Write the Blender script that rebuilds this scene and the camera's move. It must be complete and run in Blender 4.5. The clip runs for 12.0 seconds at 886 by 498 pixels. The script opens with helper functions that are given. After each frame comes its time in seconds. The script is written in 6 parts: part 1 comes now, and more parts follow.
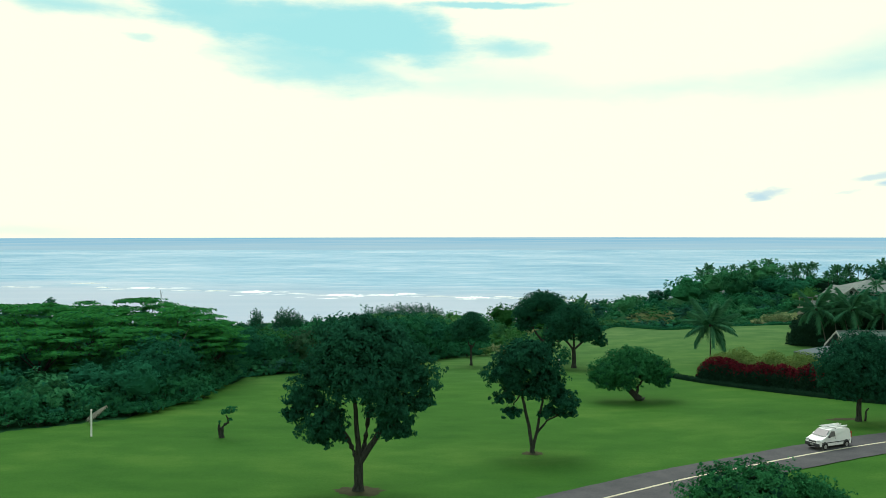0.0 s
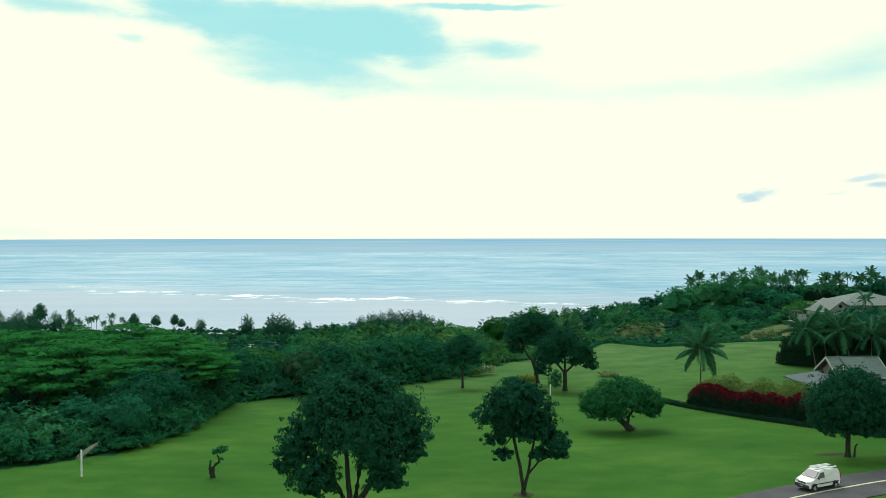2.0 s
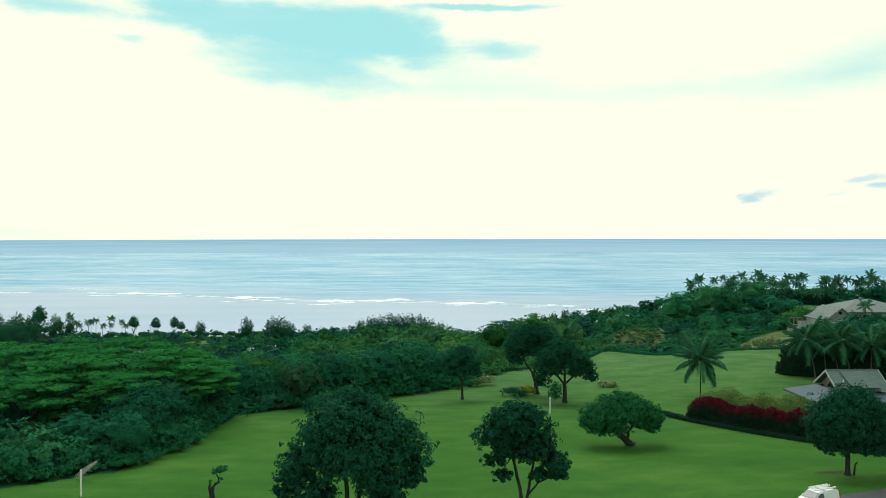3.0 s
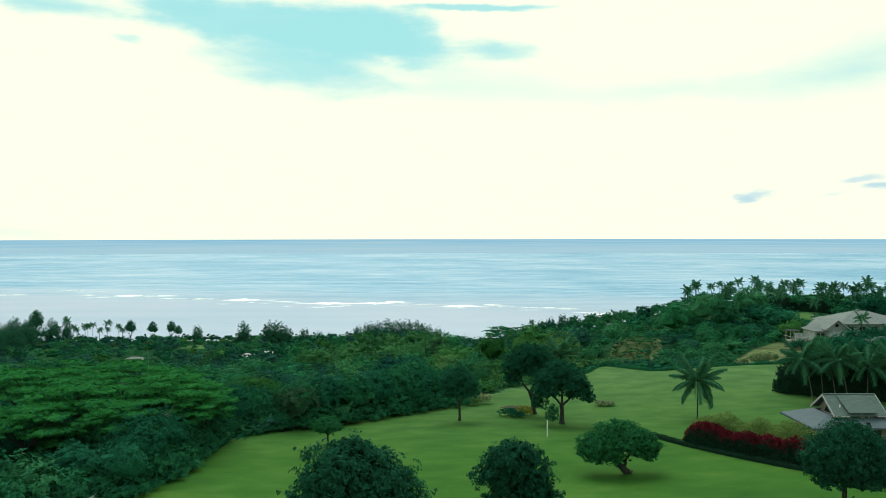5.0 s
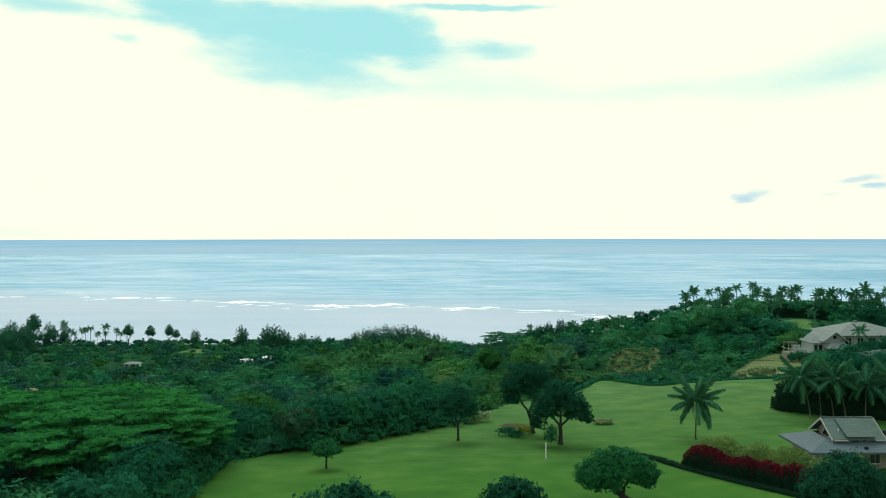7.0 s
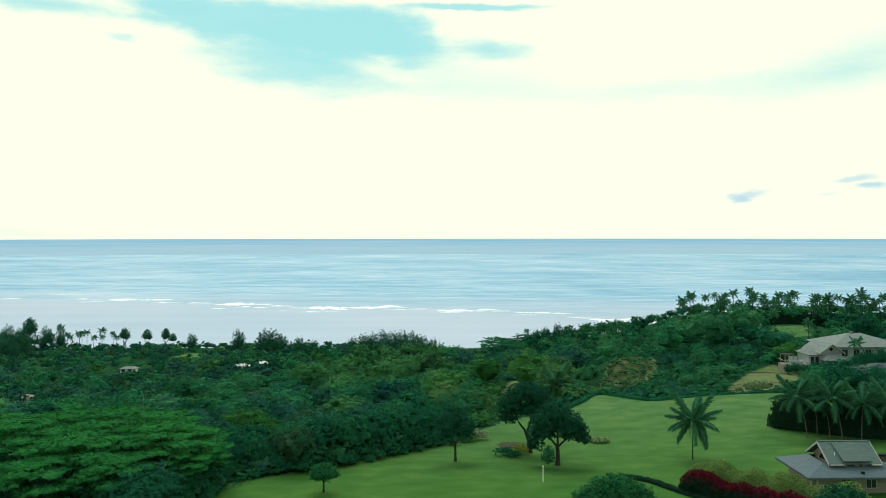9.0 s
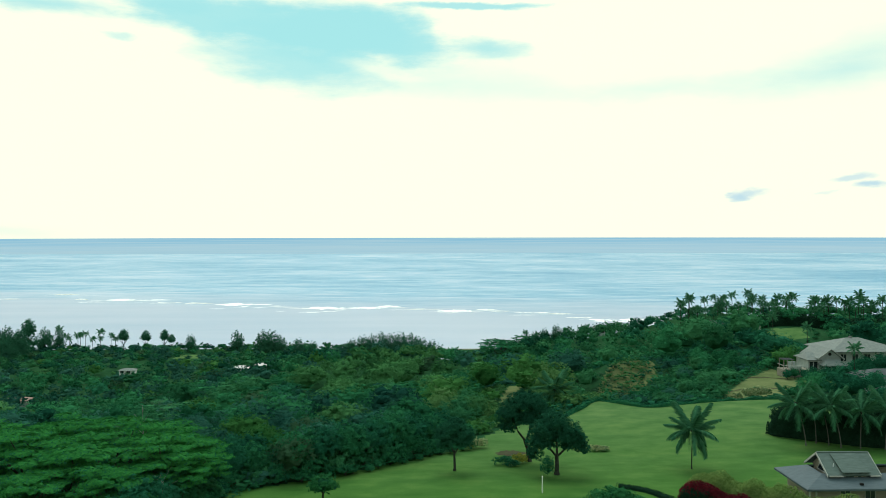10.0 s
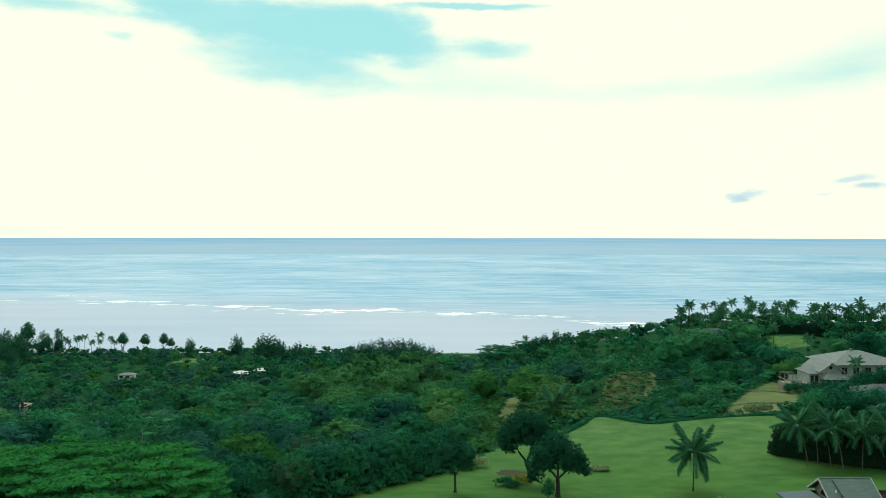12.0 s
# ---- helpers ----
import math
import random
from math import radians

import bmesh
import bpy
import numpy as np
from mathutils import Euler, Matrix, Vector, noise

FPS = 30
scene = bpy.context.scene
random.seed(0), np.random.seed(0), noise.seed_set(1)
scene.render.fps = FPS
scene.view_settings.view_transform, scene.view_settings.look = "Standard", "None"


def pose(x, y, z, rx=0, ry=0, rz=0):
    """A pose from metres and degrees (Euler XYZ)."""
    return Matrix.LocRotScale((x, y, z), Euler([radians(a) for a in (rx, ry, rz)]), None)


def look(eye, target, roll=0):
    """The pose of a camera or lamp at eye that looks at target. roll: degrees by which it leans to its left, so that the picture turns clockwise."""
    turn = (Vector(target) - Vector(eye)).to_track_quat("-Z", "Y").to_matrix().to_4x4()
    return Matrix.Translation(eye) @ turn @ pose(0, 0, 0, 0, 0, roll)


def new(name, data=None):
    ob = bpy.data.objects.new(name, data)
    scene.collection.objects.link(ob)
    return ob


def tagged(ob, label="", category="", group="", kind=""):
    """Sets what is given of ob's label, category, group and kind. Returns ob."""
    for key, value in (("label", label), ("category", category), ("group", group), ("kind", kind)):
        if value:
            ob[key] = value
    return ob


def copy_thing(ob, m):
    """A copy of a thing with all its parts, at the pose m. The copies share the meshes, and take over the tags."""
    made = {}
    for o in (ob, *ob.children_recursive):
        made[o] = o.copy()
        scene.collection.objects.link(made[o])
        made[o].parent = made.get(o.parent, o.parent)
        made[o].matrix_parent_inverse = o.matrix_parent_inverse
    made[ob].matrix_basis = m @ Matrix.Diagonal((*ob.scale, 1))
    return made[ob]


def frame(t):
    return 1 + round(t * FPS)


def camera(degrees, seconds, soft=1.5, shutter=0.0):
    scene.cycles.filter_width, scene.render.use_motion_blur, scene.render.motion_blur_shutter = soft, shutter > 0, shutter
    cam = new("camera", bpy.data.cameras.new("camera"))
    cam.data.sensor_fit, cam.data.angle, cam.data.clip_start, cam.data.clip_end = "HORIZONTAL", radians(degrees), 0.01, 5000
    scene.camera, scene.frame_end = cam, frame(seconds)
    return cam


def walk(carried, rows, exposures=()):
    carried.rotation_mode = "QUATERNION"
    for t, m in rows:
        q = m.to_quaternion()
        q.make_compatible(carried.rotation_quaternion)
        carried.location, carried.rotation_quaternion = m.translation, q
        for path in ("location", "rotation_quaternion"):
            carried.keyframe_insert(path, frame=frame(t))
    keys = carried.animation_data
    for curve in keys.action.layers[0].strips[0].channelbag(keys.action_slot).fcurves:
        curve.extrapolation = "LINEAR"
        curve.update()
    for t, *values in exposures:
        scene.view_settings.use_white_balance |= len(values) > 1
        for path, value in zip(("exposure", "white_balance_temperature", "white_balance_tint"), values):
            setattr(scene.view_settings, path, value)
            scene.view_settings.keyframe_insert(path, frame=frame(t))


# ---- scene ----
cam = camera(55, 12.0, soft=0.85)
PATH = [
    (0, pose(0.00, 0.00, 97.42, 88.942, 0.045, -0.000)),
    (0.5, pose(0.00, 0.00, 98.41, 88.977, 0.036, -0.349)),
    (1, pose(-0.00, -0.02, 99.40, 88.998, 0.028, -0.441)),
    (1.5, pose(0.02, -0.05, 100.40, 89.019, 0.044, -0.524)),
    (2, pose(0.01, -0.03, 101.44, 89.023, 0.069, -0.583)),
    (2.5, pose(0.01, -0.01, 102.45, 89.057, 0.079, -0.585)),
    (3, pose(0.02, 0.02, 103.45, 89.058, 0.079, -0.602)),
    (5, pose(-0.00, 0.06, 107.35, 89.066, 0.076, -0.790)),
    (5.5, pose(-0.02, 0.08, 108.36, 89.074, 0.094, -0.808)),
    (6, pose(-0.04, 0.11, 109.29, 89.076, 0.094, -0.806)),
    (6.5, pose(-0.07, 0.12, 110.23, 89.078, 0.083, -0.860)),
    (7, pose(-0.12, 0.12, 111.09, 89.062, 0.061, -0.930)),
    (9, pose(-0.17, 0.13, 115.03, 89.031, 0.056, -1.135)),
    (9.5, pose(-0.20, 0.14, 116.05, 89.002, 0.069, -1.173)),
    (10, pose(-0.25, 0.19, 117.01, 88.960, 0.086, -1.225)),
    (10.5, pose(-0.29, 0.26, 117.96, 88.928, 0.052, -1.235)),
    (11, pose(-0.37, 0.45, 118.89, 88.941, 0.015, -1.254)),
    (11.5, pose(-0.45, 0.70, 119.80, 88.941, -0.007, -1.266)),
    (12, pose(-0.53, 0.87, 120.78, 88.980, -0.067, -1.253)),
]
walk(cam, PATH)

# ---- world, sun ----
HORIZON = -0.0046          # dip of the sea horizon seen from the height of the flight


def node(tree, kind, **values):
    n = tree.nodes.new(kind)
    for k, v in values.items():
        n.inputs[k].default_value = v
    return n


def math_node(tree, op, a, b=None, clamp=False):
    n = tree.nodes.new("ShaderNodeMath")
    n.operation, n.use_clamp = op, clamp
    for i, v in enumerate((a, b)):
        if v is None:
            continue
        if isinstance(v, (int, float)):
            n.inputs[i].default_value = v
        else:
            tree.links.new(v, n.inputs[i])
    return n.outputs[0]


def mix_node(tree, fac, a, b, kind="MIX"):
    n = tree.nodes.new("ShaderNodeMixRGB")
    n.blend_type = kind
    for key, v in (("Fac", fac), ("Color1", a), ("Color2", b)):
        if isinstance(v, (int, float)):
            n.inputs[key].default_value = v
        elif isinstance(v, tuple):
            n.inputs[key].default_value = (*v, 1) if len(v) == 3 else v
        else:
            tree.links.new(v, n.inputs[key])
    return n.outputs[0]


def ramp_node(tree, fac, stops):
    n = tree.nodes.new("ShaderNodeValToRGB")
    el = n.color_ramp.elements
    while len(el) < len(stops):
        el.new(0.5)
    for e, (p, c) in zip(el, stops):
        e.position, e.color = p, (*c, 1) if len(c) == 3 else c
    tree.links.new(fac, n.inputs["Fac"])
    return n.outputs["Color"]


SUN_AZ, SUN_EL = -8.0, 52.0     # degrees, from straight ahead to the right; above the horizon
world = bpy.data.worlds.new("overcast_sky")
scene.world = world
world.use_nodes = True
wt = world.node_tree
wt.nodes.clear()
coord = wt.nodes.new("ShaderNodeTexCoord").outputs["Generated"]
sep = wt.nodes.new("ShaderNodeSeparateXYZ")
wt.links.new(coord, sep.inputs[0])
azim = math_node(wt, "ARCTAN2", sep.outputs[0], sep.outputs[1])
elev = math_node(wt, "ARCSINE", sep.outputs[2])


def sky_noise(across, up, detail, rough=0.6):
    """Noise over the dome, stretched along the horizon."""
    flat = wt.nodes.new("ShaderNodeCombineXYZ")
    wt.links.new(math_node(wt, "MULTIPLY", azim, across), flat.inputs[0])
    wt.links.new(math_node(wt, "MULTIPLY", elev, up), flat.inputs[1])
    n = node(wt, "ShaderNodeTexNoise", Scale=1.0, Detail=detail, Roughness=rough)
    wt.links.new(flat.outputs[0], n.inputs["Vector"])
    return n


drift = wt.nodes.new("ShaderNodeSeparateColor")
wt.links.new(sky_noise(7.0, 17.0, 5.0).outputs["Color"], drift.inputs[0])
azim_w = math_node(wt, "ADD", azim, math_node(wt, "MULTIPLY", math_node(wt, "SUBTRACT", drift.outputs[0], 0.5), 0.10))
elev_w = math_node(wt, "ADD", elev, math_node(wt, "MULTIPLY", math_node(wt, "SUBTRACT", drift.outputs[1], 0.5), 0.035))
wisp = math_node(wt, "SUBTRACT", sky_noise(13.0, 46.0, 7.0, 0.62).outputs["Fac"], 0.5)


def sky_gap(az, el, wide, high, lean=0.0, soft=0.5, rough=1.2):
    """A soft-edged opening of the cloud cover: centre and half sizes in radians."""
    dx = math_node(wt, "SUBTRACT", azim_w, az)
    dy = math_node(wt, "SUBTRACT", elev_w, el)
    u = math_node(wt, "ADD", math_node(wt, "MULTIPLY", dx, math.cos(lean) / wide), math_node(wt, "MULTIPLY", dy, math.sin(lean) / wide))
    v = math_node(wt, "ADD", math_node(wt, "MULTIPLY", dx, -math.sin(lean) / high), math_node(wt, "MULTIPLY", dy, math.cos(lean) / high))
    r = math_node(wt, "SQRT", math_node(wt, "ADD", math_node(wt, "MULTIPLY", u, u), math_node(wt, "MULTIPLY", v, v)))
    r = math_node(wt, "ADD", r, math_node(wt, "MULTIPLY", wisp, rough))
    k = math_node(wt, "DIVIDE", math_node(wt, "SUBTRACT", 1.0, r), soft, clamp=True)
    return math_node(wt, "MULTIPLY", math_node(wt, "MULTIPLY", k, k), math_node(wt, "SUBTRACT", 3.0, math_node(wt, "MULTIPLY", k, 2.0)))


nishita = wt.nodes.new("ShaderNodeTexSky")
nishita.sky_type, nishita.sun_disc = "NISHITA", False
nishita.sun_elevation, nishita.sun_rotation = radians(SUN_EL), radians(SUN_AZ)
blue = mix_node(wt, 1.0, nishita.outputs[0], (0.10, 0.10, 0.10), "MULTIPLY")
gap_blue = mix_node(wt, 0.85, blue, (0.37, 0.84, 0.82))
cloud_low, cloud_high = (1.10, 1.12, 0.86), (0.62, 0.84, 0.84)   # cream towards the sea, cooler overhead
sky = mix_node(wt, math_node(wt, "MULTIPLY", math_node(wt, "SUBTRACT", elev, 0.30), 2.0, clamp=True), cloud_low, cloud_high)
facing = math_node(wt, "MULTIPLY", math_node(wt, "ADD", sep.outputs[1], 0.9), 0.62, clamp=True)     # clouds are brightest towards the sun
sky = mix_node(wt, facing, mix_node(wt, 1.0, sky, (0.74, 0.80, 0.84), "MULTIPLY"), sky)
for az, el, wide, high, lean, soft, rough, amount in (
        (0.0244, 0.1751, 0.2922, 0.0398, -0.03, 1.3, 0.4, 0.5),
        (-0.1533, 0.1976, 0.1394, 0.0438, -0.12, 0.8, 0.7, 0.9),
        (-0.2296, 0.2425, 0.1361, 0.0305, -0.02, 0.6, 0.8, 0.95),
        (-0.1045, 0.2312, 0.1527, 0.0452, -0.08, 0.55, 0.7, 1.0),
        (-0.0187, 0.2173, 0.0764, 0.0305, -0.25, 0.7, 0.7, 0.9),
        (-0.2851, 0.2512, 0.0797, 0.0113, 0.0, 0.7, 0.9, 0.8),
        (0.051, 0.2599, 0.1328, 0.0066, 0.02, 0.6, 0.8, 0.9),
        (0.0708, 0.2097, 0.0664, 0.0173, -0.05, 0.9, 0.8, 0.85),
        (0.463, 0.1751, 0.2125, 0.0518, 0.16, 1.3, 0.4, 0.75),
        (0.2709, 0.1635, 0.1992, 0.0226, 0.02, 1.3, 0.4, 0.45),
        (-0.4208, 0.245, 0.0996, 0.0226, -0.04, 0.9, 0.9, 0.85),
        (-0.4609, 0.2525, 0.0398, 0.0106, 0.0, 0.7, 0.8, 0.6),
        (-0.3416, 0.2135, 0.0266, 0.0053, 0.0, 0.9, 0.9, 0.55),
        (-0.4662, 0.0043, 0.1195, 0.0146, 0.0, 1.0, 0.5, 0.28)):
    m = math_node(wt, "MULTIPLY", sky_gap(az, el, wide, high, lean, soft, rough), amount)
    sky = mix_node(wt, m, sky, gap_blue)
# a cream streak of cloud across the opening, and small grey clouds low over the sea
sky = mix_node(wt, math_node(wt, "MULTIPLY", sky_gap(-0.0485, 0.1918, 0.073, 0.01, -0.16, 0.9, 0.9), 0.55), sky, cloud_low)
for az, el, wide, high, lean, amount in (
        (0.3616, 0.0455, 0.0412, 0.0066, 0.08, 0.75),
        (0.3475, 0.0435, 0.0199, 0.0053, 0.0, 0.7),
        (0.4737, 0.0567, 0.0398, 0.006, 0.1, 0.7),
        (0.4906, 0.0488, 0.0226, 0.006, 0.05, 0.9),
        (0.4467, 0.0428, 0.0239, 0.0033, 0.1, 0.4),
        ):
    sky = mix_node(wt, math_node(wt, "MULTIPLY", sky_gap(az, el, wide, high, lean, 0.8, 0.9), amount), sky, (0.50, 0.73, 0.83))
# below the horizon the far sea goes on
sea_far = mix_node(wt, math_node(wt, "MULTIPLY", math_node(wt, "SUBTRACT", HORIZON, elev), 90.0, clamp=True), (0.22, 0.51, 0.69), (0.37, 0.60, 0.70))
far_swell = math_node(wt, "MULTIPLY", math_node(wt, "SUBTRACT", sky_noise(6.0, 700.0, 4.0).outputs["Fac"], 0.40), 3.0, clamp=True)
sea_far = mix_node(wt, far_swell, sea_far, (0.44, 0.64, 0.71))
below = math_node(wt, "MULTIPLY", math_node(wt, "SUBTRACT", HORIZON, elev), 3000.0, clamp=True)
sky = mix_node(wt, below, sky, sea_far)
bg = wt.nodes.new("ShaderNodeBackground")
wt.links.new(sky, bg.inputs["Color"])
bg.inputs["Strength"].default_value = 1.0
wt.links.new(bg.outputs[0], wt.nodes.new("ShaderNodeOutputWorld").inputs["Surface"])

sun = new("sun", bpy.data.lights.new("sun", "SUN"))
sun.data.energy, sun.data.angle, sun.data.color = 2.85, radians(44), (1.0, 0.98, 0.9)
az, el = radians(SUN_AZ), radians(SUN_EL)
sun.matrix_basis = look((math.sin(az) * math.cos(el) * 100, math.cos(az) * math.cos(el) * 100, math.sin(el) * 100 + 60), (0, 0, 60))
scene.view_settings.exposure = 0.0

# ---- materials ----


def material(name, build, rough=0.7, metal=0.0, spec=0.3):
    """A node material; build(tree, principled, position) links its colour."""
    m = bpy.data.materials.new(name)
    m.use_nodes = True
    t = m.node_tree
    p = t.nodes["Principled BSDF"]
    p.inputs["Roughness"].default_value = rough
    p.inputs["Metallic"].default_value = metal
    p.inputs["Specular IOR Level"].default_value = spec
    pos = t.nodes.new("ShaderNodeNewGeometry")
    build(t, p, pos)
    return m


def noise_at(t, vec, scale, detail=4.0, stretch=None, rough=0.55):
    if stretch:
        mp = t.nodes.new("ShaderNodeMapping")
        mp.inputs["Scale"].default_value = stretch
        t.links.new(vec, mp.inputs["Vector"])
        vec = mp.outputs[0]
    n = node(t, "ShaderNodeTexNoise", Scale=scale, Detail=detail, Roughness=rough)
    t.links.new(vec, n.inputs["Vector"])
    return n.outputs["Fac"]


def bump(t, p, height, strength=0.3, distance=0.05):
    b = node(t, "ShaderNodeBump", Strength=strength, Distance=distance)
    t.links.new(height, b.inputs["Height"])
    t.links.new(b.outputs[0], p.inputs["Normal"])


def foliage(name, dark, light, rough=0.5, patch=0.25):
    """Leaves: tone varies leaf by leaf and in broad patches."""
    def build(t, p, g):
        fine = noise_at(t, g.outputs["Position"], 1.1, 4.0, None, 0.6)
        each = t.nodes.new("ShaderNodeAttribute")                 # one value a tree, where many are joined
        each.attribute_name = "tree_tone"
        own = t.nodes.new("ShaderNodeObjectInfo").outputs["Random"]
        tone = math_node(t, "ADD", math_node(t, "MULTIPLY", g.outputs["Random Per Island"], 0.36),
                         math_node(t, "MULTIPLY", noise_at(t, g.outputs["Position"], patch, 3.0), 0.36))
        tone = math_node(t, "ADD", tone, math_node(t, "MULTIPLY", math_node(t, "SUBTRACT", fine, 0.38), 0.5))
        tone = math_node(t, "ADD", tone, math_node(t, "MULTIPLY", own, 0.12))
        tone = math_node(t, "ADD", tone, each.outputs["Fac"])
        col = ramp_node(t, tone, [(0.10, dark), (0.95, light)])
        t.links.new(col, p.inputs["Base Color"])
        bump(t, p, fine, 0.45, 0.3)
        tr = t.nodes.new("ShaderNodeBsdfTranslucent")
        t.links.new(col, tr.inputs["Color"])
        mx = node(t, "ShaderNodeMixShader", Fac=0.22)
        t.links.new(p.outputs[0], mx.inputs[1])
        t.links.new(tr.outputs[0], mx.inputs[2])
        t.links.new(mx.outputs[0], t.nodes["Material Output"].inputs["Surface"])
    return material(name, build, rough, spec=0.0)


def plain(name, dark, light, scale=2.0, rough=0.7, metal=0.0, relief=0.2, stretch=None, spec=0.06):
    """A surface with fine grain over broad stains."""
    def build(t, p, g):
        a = noise_at(t, g.outputs["Position"], scale, 6.0, stretch)
        b = noise_at(t, g.outputs["Position"], scale * 9, 4.0, stretch)
        f = math_node(t, "ADD", math_node(t, "MULTIPLY", a, 0.65), math_node(t, "MULTIPLY", b, 0.35))
        t.links.new(ramp_node(t, f, [(0.3, dark), (0.7, light)]), p.inputs["Base Color"])
        if relief:
            bump(t, p, b, relief, 0.02)
    return material(name, build, rough, metal, spec)


def lawn_build(t, p, g):
    pos = g.outputs["Position"]
    broad = noise_at(t, pos, 0.05, 4.0, (1.0, 1.6, 1.0))
    mid = noise_at(t, pos, 0.22, 5.0, (0.8, 1.2, 1.0))
    fine = noise_at(t, pos, 5.0, 5.0)
    f = math_node(t, "ADD", math_node(t, "MULTIPLY", broad, 0.45), math_node(t, "MULTIPLY", mid, 0.35))
    f = math_node(t, "ADD", f, math_node(t, "MULTIPLY", fine, 0.2))
    col = ramp_node(t, f, [(0.34, (0.021, 0.082, 0.012)), (0.5, (0.034, 0.109, 0.016)), (0.66, (0.066, 0.147, 0.025))])
    sp = t.nodes.new("ShaderNodeSeparateXYZ")                     # paler towards the sea: drier turf, with distance haze mixed into its colour
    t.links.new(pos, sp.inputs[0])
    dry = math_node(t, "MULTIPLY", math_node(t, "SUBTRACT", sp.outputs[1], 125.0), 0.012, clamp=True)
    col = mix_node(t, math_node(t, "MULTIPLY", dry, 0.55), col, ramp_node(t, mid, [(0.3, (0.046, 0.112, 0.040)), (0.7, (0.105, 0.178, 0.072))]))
    t.links.new(col, p.inputs["Base Color"])
    bump(t, p, fine, 0.5, 0.06)


def sea_build(t, p, g):
    pos = g.outputs["Position"]
    sp = t.nodes.new("ShaderNodeSeparateXYZ")
    t.links.new(pos, sp.inputs[0])
    wob = noise_at(t, pos, 0.0045, 4.0)
    reef = math_node(t, "ADD", sp.outputs[1], math_node(t, "MULTIPLY", math_node(t, "SUBTRACT", wob, 0.5), 330.0))
    reef = math_node(t, "ADD", reef, math_node(t, "MULTIPLY", sp.outputs[0], 0.25))
    deep = math_node(t, "DIVIDE", math_node(t, "SUBTRACT", reef, 1260.0), 380.0, clamp=True)
    broad = noise_at(t, pos, 0.0022, 4.0, (0.9, 0.7, 1.0))
    ripple = noise_at(t, pos, 0.09, 5.0, (0.10, 1.0, 1.0), 0.75)
    swell = noise_at(t, pos, 0.016, 3.0, (0.12, 1.0, 1.0), 0.6)
    # lagoon and ripple tones carry sky reflection, put into the base colour
    streak = math_node(t, "ADD", math_node(t, "MULTIPLY", broad, 0.26), math_node(t, "MULTIPLY", ripple, 0.56))
    streak = math_node(t, "ADD", streak, math_node(t, "MULTIPLY", swell, 0.18))
    soft = math_node(t, "ADD", math_node(t, "MULTIPLY", broad, 0.7), math_node(t, "MULTIPLY", swell, 0.3))
    shallow = ramp_node(t, soft, [(0.35, (0.275, 0.365, 0.46)), (0.65, (0.365, 0.425, 0.50))])
    blue = ramp_node(t, streak, [(0.42, (0.075, 0.25, 0.39)), (0.5, (0.19, 0.37, 0.49)), (0.58, (0.40, 0.50, 0.58))])
    t.links.new(mix_node(t, deep, shallow, blue), p.inputs["Base Color"])
    waves = math_node(t, "ADD", noise_at(t, pos, 0.04, 6.0, (0.3, 1.6, 1.0), 0.65), noise_at(t, pos, 0.3, 4.0, (0.5, 1.3, 1.0)))
    b = node(t, "ShaderNodeBump", Distance=1.2)
    t.links.new(math_node(t, "ADD", math_node(t, "MULTIPLY", deep, 0.5), 0.08), b.inputs["Strength"])
    t.links.new(waves, b.inputs["Height"])
    t.links.new(b.outputs[0], p.inputs["Normal"])


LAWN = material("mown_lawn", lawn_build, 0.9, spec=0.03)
WATER = material("sea_water", sea_build, 0.5, spec=0.06)
FOAM = plain("sea_foam", (0.75, 0.78, 0.78), (0.92, 0.93, 0.9), 0.05, 0.9)
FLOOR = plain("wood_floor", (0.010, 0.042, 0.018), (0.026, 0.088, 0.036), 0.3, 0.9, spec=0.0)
SCRUB = plain("dry_grass", (0.056, 0.092, 0.036), (0.138, 0.166, 0.072), 0.12, 0.9, relief=0.5, spec=0.0)
SAND = plain("beach_sand", (0.13, 0.13, 0.09), (0.24, 0.23, 0.17), 0.2, 0.9)
ASPHALT = plain("asphalt", (0.055, 0.056, 0.062), (0.095, 0.095, 0.098), 0.5, 0.85)
STRIPE = plain("worn_road_paint", (0.42, 0.38, 0.26), (0.62, 0.58, 0.44), 1.2, 0.8)
SOIL = plain("bare_soil", (0.030, 0.036, 0.018), (0.056, 0.056, 0.030), 1.2, 0.95, relief=0.5)
BARK = plain("bark", (0.013, 0.016, 0.013), (0.062, 0.068, 0.058), 3.0, 0.9, relief=0.6, stretch=(3, 3, 0.6))
PALE_BARK = plain("pale_bark", (0.11, 0.115, 0.105), (0.25, 0.26, 0.24), 2.0, 0.9, relief=0.5, stretch=(1, 1, 4))
TRUNK = plain("palm_trunk", (0.055, 0.062, 0.052), (0.15, 0.16, 0.14), 2.0, 0.9, relief=0.5, stretch=(1, 1, 4))
WHITE = plain("white_paint", (0.66, 0.67, 0.66), (0.8, 0.8, 0.78), 1.5, 0.6, relief=0.05)
